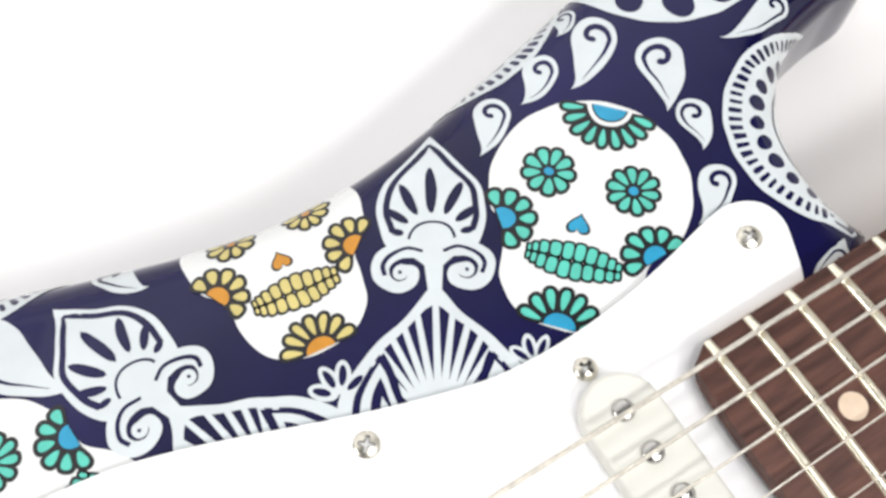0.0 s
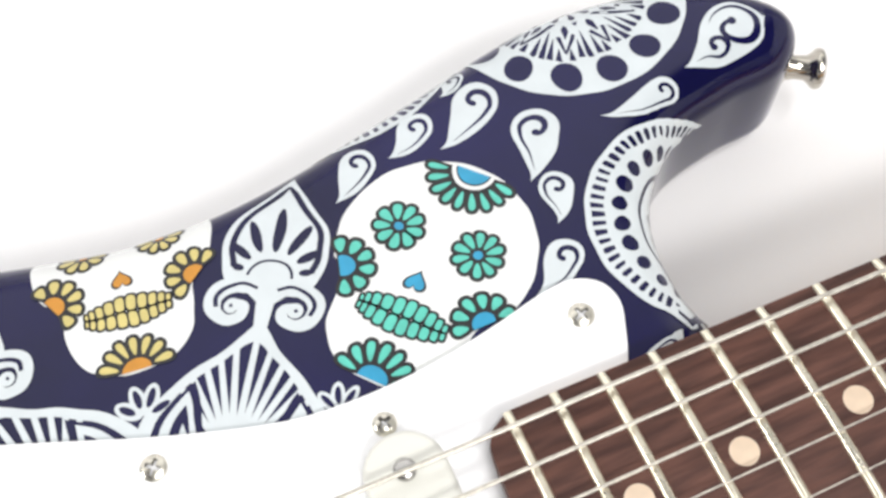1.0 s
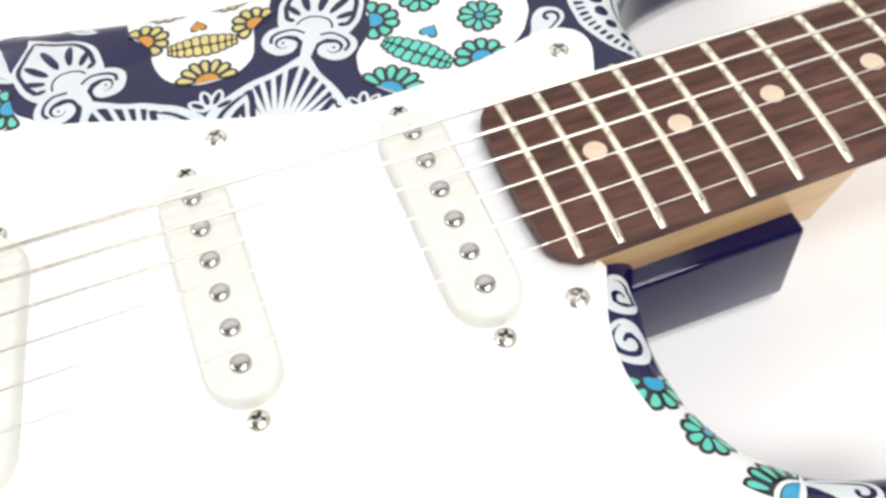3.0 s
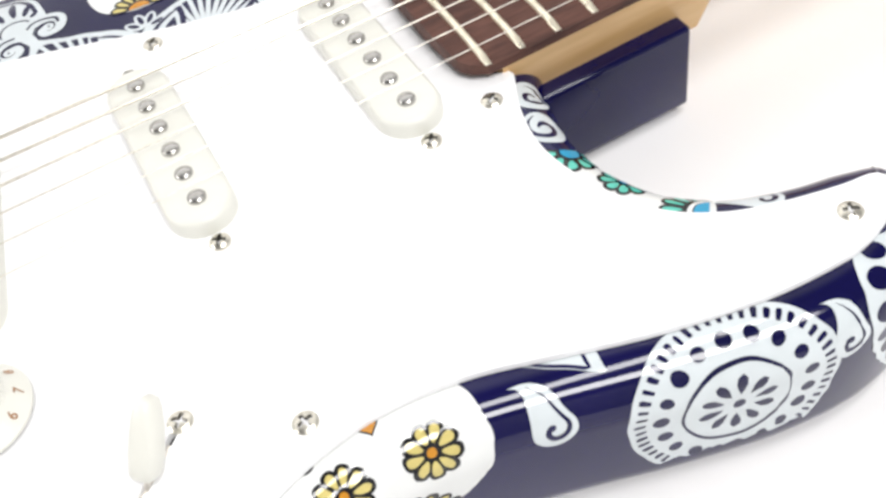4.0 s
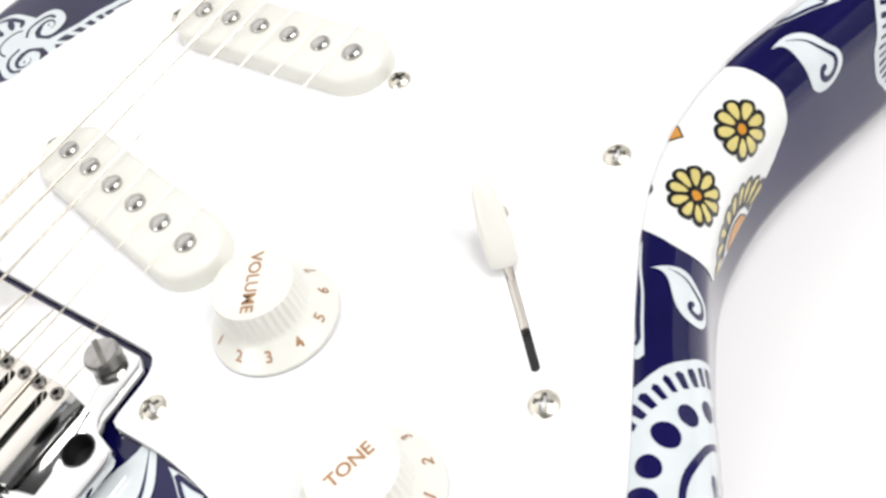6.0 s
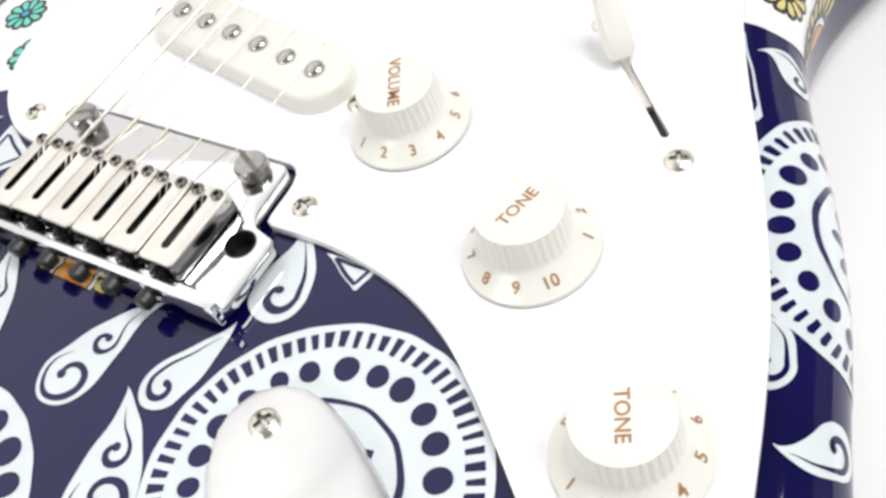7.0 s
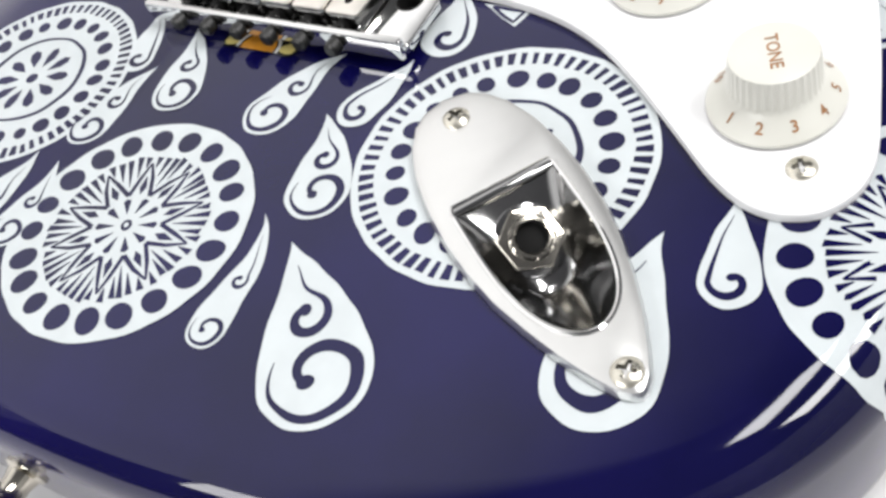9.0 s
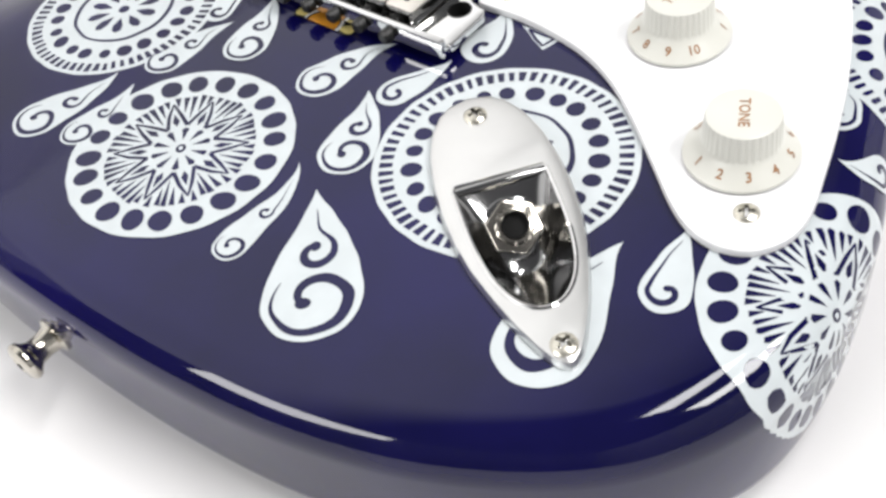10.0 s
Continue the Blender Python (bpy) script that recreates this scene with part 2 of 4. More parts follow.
# ---------------------------------------------------------------- the setting
def setting():
    bm = bmesh.new()
    # a paper sweep: flat under the guitar, curving up behind it
    prof = [(-0.62, 0)] + [(0.5 + 0.25 * math.sin(a), 0.25 - 0.25 * math.cos(a)) for a in np.linspace(0, math.pi / 2, 14)] + [(0.75, 0.6)]
    rows = [[bm.verts.new((x * 1000, y * 1000, z * 1000)) for x in (-0.62, 1.05)] for y, z in prof]
    for a, b in zip(rows, rows[1:]):
        bm.faces.new((a[0], a[1], b[1], b[0]))
    ob = part("ground", bm, PAPER, None)
    tagged(ob, "plain white paper sweep under the guitar", "backdrop", kind="structure")
    # added surround, never in view: pale and dark sides shape the reflections
    for name, lo, hi, m in (("wall_north", (-1.1, 1.1, -0.03), (1.4, 1.15, 0.8), WALL), ("wall_south", (-1.1, -1.15, -0.03), (1.4, -1.1, 0.8), GREYWALL), ("wall_east", (1.4, -1.15, -0.03), (1.45, 1.15, 0.8), WALL),
                            ("wall_west", (-1.15, -1.15, -0.03), (-1.1, 1.15, 0.8), DARKWALL), ("floor", (-1.15, -1.15, -0.08), (1.45, 1.15, -0.004), DARKWALL)):
        w = part(name, block(*[v * 1000 for pair in zip(lo, hi) for v in pair], bevel=0), m, None, smooth=False)
        tagged(w, "plain painted studio %s around the table" % name.split("_")[0], name.split("_")[0], kind="structure")


setting()

guitar = tagged(new("electric_guitar"), "navy electric guitar painted with white paisley, lying on white paper", "guitar")

# ---------------------------------------------------------------- body
TOP, ROUND = 45.0, 12.0
OUTLINE = smooth_closed([
    (197.5, -31), (213, -3), (237, 27), (236, 40), (237, 56), (243, 70), (257, 82.5), (277, 88), (294, 90), (303, 98), (302, 108), (291, 119), (275, 126.5), (257, 129.5),
    (238, 130), (220, 126.8), (202, 122), (184, 117.6), (166, 113.6), (148, 110.6), (130, 109.6), (112, 111), (95, 115.5), (76, 122), (55, 130), (28, 140), (0, 148), (-30, 154),
    (-60, 154), (-90, 146), (-115, 130), (-131, 108), (-140, 80), (-145, 40), (-146, 0), (-144, -45), (-138, -85), (-126, -120), (-106, -150), (-80, -167),
    (-53, -171), (-21, -167), (2, -160), (26, -152), (49, -141.5), (70, -130), (91, -121), (108, -118.5), (126, -120), (147, -125.5), (170, -132.5), (195, -138.5), (216, -140),
    (234, -136), (246, -127), (250, -116), (248, -105.5), (238, -101), (226.5, -98.2), (213.5, -93.5), (203.5, -86), (197, -76.5), (193.3, -64), (193.3, -50), (195.5, -40),
], 640)
OUTLINE = ccw(OUTLINE)
NRM = normals_of(OUTLINE)
for _ in range(3):
    NRM = (np.roll(NRM, 1, 0) + NRM + np.roll(NRM, -1, 0)) / 3
    NRM /= np.hypot(*NRM.T)[:, None]
INSET = OUTLINE - NRM * ROUND


def top_z(q):
    """The height of the flat top, with the forearm bevel on the bass side of the lower bout."""
    q = np.asarray(q, float)
    d = (q[:, 1] - 99 - 0.02 * (q[:, 0] - 100)) * np.clip((150 - q[:, 0]) / 45, 0, 1) * np.clip((q[:, 0] + 120) / 60, 0, 1)
    d = np.maximum(d, 0)
    return TOP - 0.33 * d * d / (d + 8)


def wrap(q, lift=0.0):
    """Lays points of the unrolled top on the body: flat inside, round the edge and down the side."""
    q = np.asarray(q, float)
    out = np.empty((len(q), 3))
    lift = np.broadcast_to(np.asarray(lift, float), (len(q),))
    a, b = INSET, np.roll(INSET, -1, 0)
    na, nb = NRM, np.roll(NRM, -1, 0)
    flat = inside(q, INSET)
    out[:, :2] = q
    out[flat, 2] = top_z(q[flat]) + lift[flat]
    rest = np.where(~flat)[0]
    ab = b - a
    len2 = np.maximum((ab * ab).sum(1), 1e-9)
    for lo in range(0, len(rest), 400):
        i = rest[lo:lo + 400]
        s = np.clip(((q[i][:, None] - a[None]) * ab[None]).sum(2) / len2[None], 0, 1)
        c = a[None] + ab[None] * s[:, :, None]
        dd = ((q[i][:, None] - c) ** 2).sum(2)
        k = dd.argmin(1)
        row = np.arange(len(i))
        d, s, c = np.sqrt(dd[row, k]), s[row, k][:, None], c[row, k]
        n = na[k] * (1 - s) + nb[k] * s
        n = n / np.hypot(*n.T)[:, None]
        z0 = top_z(c)
        an = np.minimum(d / ROUND, math.pi / 2)
        out[i, :2] = c + n * ((ROUND + lift[i]) * np.sin(an))[:, None]
        out[i, 2] = z0 - ROUND + (ROUND + lift[i]) * np.cos(an) - np.maximum(d - ROUND * math.pi / 2, 0)
    return out, flat


def build_body():
    bm = bmesh.new()
    k = len(OUTLINE)
    xs, ys = np.meshgrid(np.arange(-150, 310, 9.0), np.arange(-175, 160, 9.0))
    grid = np.c_[xs.ravel(), ys.ravel()]
    shrunk = OUTLINE - NRM * (ROUND + 3)
    grid = grid[inside(grid, shrunk)]
    v, f = fill2d(INSET, grid)
    z = top_z(v)
    vs = [bm.verts.new((*p, h)) for p, h in zip(v, z)]
    for t in f:
        bm.faces.new([vs[i] for i in t])
    zr = top_z(INSET)
    rings = [[bm.verts.new((*p, h)) for p, h in zip(INSET, zr)]]
    for s in range(1, 13):
        an = math.pi / 2 * s / 12
        pts = INSET + NRM * ROUND * math.sin(an)
        rings.append([bm.verts.new((*p, h - ROUND + ROUND * math.cos(an))) for p, h in zip(pts, zr)])
    low = 10.0
    for s in range(0, 7):
        an = math.pi / 2 * s / 6
        pts = OUTLINE - NRM * low * (1 - math.cos(an))
        rings.append([bm.verts.new((*p, low - low * math.sin(an))) for p in pts])
    for a, b in zip(rings, rings[1:]):
        for i in range(k):
            j = (i + 1) % k
            bm.faces.new((a[i], b[i], b[j], a[j]))
    v, f = fill2d(OUTLINE - NRM * low)
    vs = [bm.verts.new((*p, 0)) for p in v]
    for t in f:
        bm.faces.new([vs[i] for i in t])
    # the heel under the neck
    block(190, 248, -31.2, 29, 4, 34.6, 1.6, bm, 3)
    bmesh.ops.remove_doubles(bm, verts=bm.verts[:], dist=1e-3)
    return part("body", bm, NAVY, guitar, "glossy navy lacquered solid wood body with rounded edges", angle=50)


body = build_body()

# ---------------------------------------------------------------- painted art
MATS = [NAVY, ART, ARTPURE, INK, TEAL, BLUE, YELLOW, ORANGE]
N_, W_, P_, K_, T_, B_, Y_, O_ = range(8)
REACH = 34.0


class Motif:
    """Painted shapes in the unrolled plane, laid on the body as thin films one over the other."""

    made = 0

    def __init__(self, x=0, y=0, turn=0, size=1, flip=1):
        self.m = (x, y, math.radians(turn), size, flip)
        self.vs, self.fs, self.ms = [], [], []
        self.count = 0
        self.wide = 1.0
        self.reach = REACH
        Motif.made = (Motif.made + 1) % 8
        self.base = 0.12 + 0.0137 * Motif.made

    def over(self):
        """A painted shape of its own in the same place, lying over this one."""
        m = Motif()
        m.m, m.wide, m.base = self.m, self.wide, self.base + 0.03
        return m

    def to(self, p):
        x, y, a, s, f = self.m
        p = np.asarray(p, float) * (s * f * self.wide, s)
        q = np.c_[x + p[:, 0] * math.cos(a) - p[:, 1] * math.sin(a), y + p[:, 0] * math.sin(a) + p[:, 1] * math.cos(a)]
        # the slight waver of a hand-drawn line
        u, v = q.T
        return q + 0.14 * np.c_[np.sin(0.61 * v + 0.33 * u), np.sin(0.57 * u - 0.29 * v + 1.0)]

    def add(self, q, faces, material, layer):
        w, flat = wrap(q, self.base + 0.06 * layer)
        self.vs.append(w)
        for t in faces:
            self.fs.append([i + self.count for i in t])
            self.ms.append(material)
        self.count += len(w)

    def fill(self, poly, material, layer):
        q = ccw(self.to(poly))
        span = np.ptp(q, axis=0).max()
        extra = []
        if span > 1.4:
            step = min(1.8, span / 3)
            xs, ys = np.meshgrid(np.arange(q[:, 0].min(), q[:, 0].max(), step), np.arange(q[:, 1].min(), q[:, 1].max(), step))
            g = np.c_[xs.ravel(), ys.ravel()]
            g = g[inside(g, q)]
            if len(g) and (not inside(g, OUTLINE - NRM * (ROUND + 1)).all() or (top_z(g) < TOP).any()):
                c = q.mean(0)
                d = np.array([np.hypot(*(q - p).T).min() for p in g])
                extra = g[d > 0.35 * step]
                q = resample(q, max(len(q), int(np.hypot(*np.diff(np.vstack([q, q[:1]]), axis=0).T).sum() / min(1.6, step))))
        v, f = fill2d(q, extra)
        self.add(v, f, material, layer)

    def ribbon(self, path, widths, material, layer, closed=False):
        p = np.asarray(path, float)
        w = np.broadcast_to(np.asarray(widths, float), (len(p),)) / 2
        t = np.gradient(p, axis=0) if not closed else np.roll(p, -1, 0) - np.roll(p, 1, 0)
        n = np.c_[-t[:, 1], t[:, 0]]
        n /= np.maximum(np.hypot(*n.T)[:, None], 1e-9)
        a, b = self.to(p + n * w[:, None]), self.to(p - n * w[:, None])
        k = len(p)
        f = [(i, (i + 1) % k, k + (i + 1) % k, k + i) for i in range(k if closed else k - 1)]
        grow = 0.0 if closed else np.linspace(0, 0.35, k)
        self.add(np.vstack([a, b]), f, material, np.tile(layer + grow, 2) if not closed else layer)

    def disc(self, x, y, rx, ry, material, layer, turn=0.0, n=24):
        a = np.linspace(0, 2 * math.pi, n, endpoint=False)
        c, s = math.cos(turn), math.sin(turn)
        ex, ey = rx * np.cos(a), ry * np.sin(a)
        self.fill(np.c_[x + ex * c - ey * s, y + ex * s + ey * c], material, layer)

    def done(self, name, label):
        v = np.vstack(self.vs)
        me = bpy.data.meshes.new(name)
        keep = v[:, 2] > TOP - self.reach
        near = (v[:, :2] > HOLE.min(0) - 1).all(1) & (v[:, :2] < HOLE.max(0) + 1).all(1)
        cut = np.zeros(len(v), bool)
        if near.any():
            cut[near] = inside(v[near, :2], HOLE)
        fs = [(f, m) for f, m in zip(self.fs, self.ms) if all(keep[i] for i in f) and not any(cut[i] and near[i] for i in f if len(f) == 4)]
        me.from_pydata((v * MM).tolist(), [], [f for f, _ in fs])
        for m in MATS:
            me.materials.append(m)
        me.polygons.foreach_set("material_index", [m for _, m in fs])
        bm = bmesh.new()
        bm.from_mesh(me)
        for f in bm.faces:
            f.normal_update()
            c = f.calc_center_median()
            # the film faces away from the body's core
            out = Vector((0, 0, 1))
            if c.z < (TOP - 1.5) * MM:
                k = int(((OUTLINE * MM - np.array(c[:2])) ** 2).sum(1).argmin())
                out = Vector((*NRM[k], 0.6))
            if f.normal.dot(out) < 0:
                f.normal_flip()
        bm.to_mesh(me)
        bm.free()
        me.shade_smooth()
        ob = new(name, me)
        ob.parent = body
        ob["label"] = label
        return ob


def arc(x, y, r, a0, a1, n=24):
    a = np.radians(np.linspace(a0, a1, n))
    return np.c_[x + r * np.cos(a), y + r * np.sin(a)]


def bez(*pts, n=20):
    """A smooth open curve through the points."""
    p = np.array(pts, float)
    p = np.vstack([2 * p[0] - p[1], p, 2 * p[-1] - p[-2]])
    out = []
    for i in range(1, len(p) - 2):
        a, b, c, d = p[i - 1:i + 3]
        for s in np.linspace(0, 1, max(4, n // (len(p) - 3)), endpoint=False):
            out.append(0.5 * (2 * b + (c - a) * s + (2 * a - 5 * b + 4 * c - d) * s * s + (3 * b - a - 3 * c + d) * s ** 3))
    out.append(p[-2])
    return np.array(out)


def spiral(x, y, r0, r1, a0, a1, n=40):
    u = np.linspace(0, 1, n)
    a, r = np.radians(a0 + (a1 - a0) * u), r0 + (r1 - r0) * u
    return np.c_[x + r * np.cos(a), y + r * np.sin(a)]


def taper(n, w, lead=0.35, end=1.0):
    u = np.linspace(0, 1, n)
    return np.maximum(w * np.minimum(1, (u / lead)) * (1 + (end - 1) * u), 0.02)


def drop_shape(L, R, bend, n=40, grow=0.0):
    """A comma: its tip at (0, L), its bulb round (0, 0); bend bows the neck to one side."""
    v = 0.5 - 0.5 * np.cos(np.pi * np.linspace(0, 1, n))
    v0 = L / (L + R)
    s = np.clip(v / v0, 0, 1)
    low = np.sin(np.pi / 2 * s ** 1.15)
    high = np.sqrt(np.clip(1 - ((v - v0) / (1 - v0)) ** 2, 0, 1))
    w = (R + grow) * np.where(v < v0, low, high)
    y = L - v * (L + R)
    c = neck_bow(s, bend, R)
    return np.vstack([np.c_[c + w, y], np.c_[c - w, y][-2:0:-1]])


def neck_bow(s, bend, R):
    """How far the neck is bowed, s running from the tip to the bulb."""
    return bend * R * 5.0 * s * (1 - s) ** 2


def swell(n, w, peak=0.6, end=0.7):
    """A line's width: nothing at its start, fullest at peak, a share of that at its end."""
    u = np.linspace(0, 1, n)
    return np.maximum(w * np.interp(u, [0, peak * 0.5, peak, 1], [0.06, 0.6, 1.0, end]), 0.02)


def paisley(tip, bulb, R, curl=1, bend=0.6, style=1, name="paisley_motif"):
    """A white drop with a dark inner line that follows the rim and curls up in the bulb."""
    dx, dy = tip[0] - bulb[0], tip[1] - bulb[1]
    L = math.hypot(dx, dy)
    m = Motif(bulb[0], bulb[1], math.degrees(math.atan2(dy, dx)) - 90, 1, curl)
    m.fill(drop_shape(L, R, bend), W_, 0)
    at = lambda f: float(neck_bow(1 - f, bend, R))
    if style == 1:
        # one long line down the rim, round the bulb and into its middle
        rim = bez((at(0.78) + 0.02 * R, 0.78 * L), (at(0.5) + 0.30 * R, 0.50 * L), (at(0.25) + 0.56 * R, 0.25 * L), (0.66 * R, 0.02 * L), n=18)
        turn = spiral(0.0, -0.02 * R, 0.66 * R, 0.24 * R, -2, -262, 44)
        p = np.vstack([rim, turn])
        m.ribbon(p, swell(len(p), 0.29 * R, 0.55, 0.75), N_, 1)
        m.disc(turn[-1][0], turn[-1][1] - 0.04 * R, 0.17 * R, 0.15 * R, N_, 2, n=16)
    else:
        # two curls, a small one in the neck and a large one in the bulb, turning against each other
        k = 0.43 * R
        o = (at(0.42) - 0.02 * R, 0.40 * L)
        t1 = spiral(*o, k, 0.15 * R, 42, -270, 40)
        p = np.vstack([bez((at(0.80) - 0.03 * R, 0.80 * L), (at(0.62) + 0.04 * R, 0.62 * L), t1[0], n=10)[:-1], t1])
        m.ribbon(p, swell(len(p), 0.20 * R, 0.5, 0.7), N_, 1)
        m.disc(*t1[-1], 0.12 * R, 0.12 * R, N_, 2, n=12)
        a = np.radians(np.linspace(140, 545, 64))
        r = np.interp(np.degrees(a), [140, 360, 450, 545], [0.82 * R, 0.72 * R, 0.50 * R, 0.20 * R])
        p = np.c_[r * np.cos(a), r * np.sin(a) - 0.02 * R]
        m.ribbon(p, swell(len(p), 0.25 * R, 0.5, 0.6), N_, 1)
        m.disc(*(p[-1] + (0.03 * R, -0.05 * R)), 0.16 * R, 0.14 * R, N_, 2, n=14)
    return m.done(name, "white paisley drop with a dark curling line, painted on the lacquer")


def medallion_ticks(x, y, R, turn=0.0, dots=22, ticks=66, reach=REACH, name="ticked_medallion_motif"):
    m = Motif(x, y, turn, R)
    m.reach = reach
    rng = random.Random(int(abs(x) * 7 + abs(y)))
    m.fill(arc(0, 0, 1, 0, 357, 100) * np.array([1, 1]), W_, 0)
    for i in range(ticks):
        a, wd = 2 * math.pi * i / ticks, (0.021 + 0.012 * rng.random())
        r0, r1 = 0.835 + 0.012 * rng.random(), 0.945 + 0.008 * rng.random()
        c, s = np.array([math.cos(a), math.sin(a)]), np.array([-math.sin(a), math.cos(a)])
        m.fill([c * r0 - s * wd * 0.7, c * r1 - s * wd, c * r1 + s * wd, c * r0 + s * wd * 0.7], N_, 1)
    for i in range(dots):
        a = 2 * math.pi * (i + 0.15 * rng.random()) / dots
        k = 0.058 + 0.02 * rng.random()
        m.disc(0.70 * math.cos(a), 0.70 * math.sin(a), k * 1.1, k, N_, 1, turn=a + 0.4 * rng.random(), n=16)
    ring = arc(0, 0, 0.5, 0, 356, 70)
    m.ribbon(ring, 0.028 + 0.02 * np.sin(np.linspace(0, 2 * math.pi, 70)) ** 2, N_, 1, closed=True)
    for i in range(10):
        a = 2 * math.pi * i / 10
        c, s = np.array([math.cos(a), math.sin(a)]), np.array([-math.sin(a), math.cos(a)])
        m.fill(np.array([c * 0.14, c * 0.26 + s * 0.05, c * 0.34 + s * 0.045, c * 0.38, c * 0.34 - s * 0.045, c * 0.26 - s * 0.05]), N_, 1)
    m.disc(0, 0, 0.06, 0.06, N_, 1, n=14)
    return m.done(name, "white round medallion with a ticked rim and a ring of dark dots")


def medallion_star(x, y, R, turn=0.0, dots=20, oval=1.0, name="star_medallion_motif"):
    m = Motif(x, y, turn, R)
    rng = random.Random(int(abs(x) * 5 + abs(y)))
    m.fill(arc(0, 0, 1, 0, 357, 100), W_, 0)
    for i in range(dots):
        a = 2 * math.pi * (i + 0.1 * rng.random()) / dots
        k = (0.082 + 0.02 * rng.random()) * oval
        m.disc(0.825 * math.cos(a), 0.825 * math.sin(a), k * 1.15, k, N_, 1, turn=a + 0.5 * rng.random(), n=18)
    u = lambda r, a: np.array([r * math.cos(a), r * math.sin(a)])
    n = 10
    for i in range(n):
        a0 = 2 * math.pi * i / n
        st = math.pi / n
        # rays in the gap between two points of the star
        for k in range(-2, 3):
            a = a0 + (k + 0.12 * rng.uniform(-1, 1)) * st * 0.37
            r0, r1 = 0.38 + 0.085 * abs(k), 0.66 + 0.015 * rng.uniform(-1, 1)
            m.fill([u(r0, a - 0.006), u(r1, a - 0.042), u(r1 + 0.008, a + 0.042), u(r0, a + 0.006)], N_, 1)
        # the star's dark zigzag
        tip, dip = u(0.60, a0 + st), 0.29
        m.ribbon([u(dip, a0), u(0.45, a0 + st * 0.62), tip], [0.036, 0.034, 0.015], N_, 1.2)
        m.ribbon([u(dip, a0 + 2 * st), u(0.45, a0 + st * 1.38), tip], [0.036, 0.034, 0.015], N_, 1.3)
        m.fill([u(0.29, a0 + st), u(0.36, a0 + st + 0.09), u(0.47, a0 + st), u(0.36, a0 + st - 0.09)], N_, 1)
        m.fill([u(0.10, a0), u(0.245, a0 - 0.13), u(0.26, a0 + 0.02), u(0.24, a0 + 0.13)], N_, 1)
    m.disc(0, 0, 0.05, 0.05, N_, 1, n=12)
    m.disc(0, 0, 0.022, 0.022, W_, 2, n=10)
    return m.done(name, "white round medallion with a rayed star and dark oval dots")


def petal(x, y, a, r0, r1, w, n=11):
    """A petal that widens outwards and ends round."""
    u = 0.5 - 0.5 * np.cos(np.pi * np.linspace(0, 1, n))
    h = w * 1.36 * u ** 0.55 * np.sqrt(np.clip(1 - u ** 5, 0, 1))
    p = np.vstack([np.c_[r0 + (r1 - r0) * u, h], np.c_[r0 + (r1 - r0) * u, -h][-2:0:-1]])
    c, s = math.cos(a), math.sin(a)
    return np.c_[x + p[:, 0] * c - p[:, 1] * s, y + p[:, 0] * s + p[:, 1] * c]


def flower(m, x, y, r, petals, colour, core, a0=0.0, a1=360.0, layer=1, core_r=0.22):
    """Outlined petals round a core, all the way or over an arc; the outlines are of one thickness."""
    full = a1 - a0 >= 359
    line = 0.125 * min(r, 0.30) if r < 2 else 0.07 * r
    for i in range(petals):
        a = math.radians(a0 + (a1 - a0) * (i if full else i + 0.5) / petals)
        wd = math.radians((a1 - a0) / petals) / 2 * 0.74 * r
        m.fill(petal(x, y, a, core_r * r * 0.8, r + line * 0.35, wd + line * 0.30), K_, layer + (i % 2) * 0.25)
        m.fill(petal(x, y, a, core_r * r + line * 1.0, r - line * 0.75, wd - line * 0.72), colour, layer + 1 + (i % 2) * 0.25)
    m.fill(arc(x, y, core_r * r + line, a0, a1 - (10 if full else 0), 22), K_, layer + 2)
    m.fill(arc(x, y, core_r * r, a0, a1 - (10 if full else 0), 22), core, layer + 3)


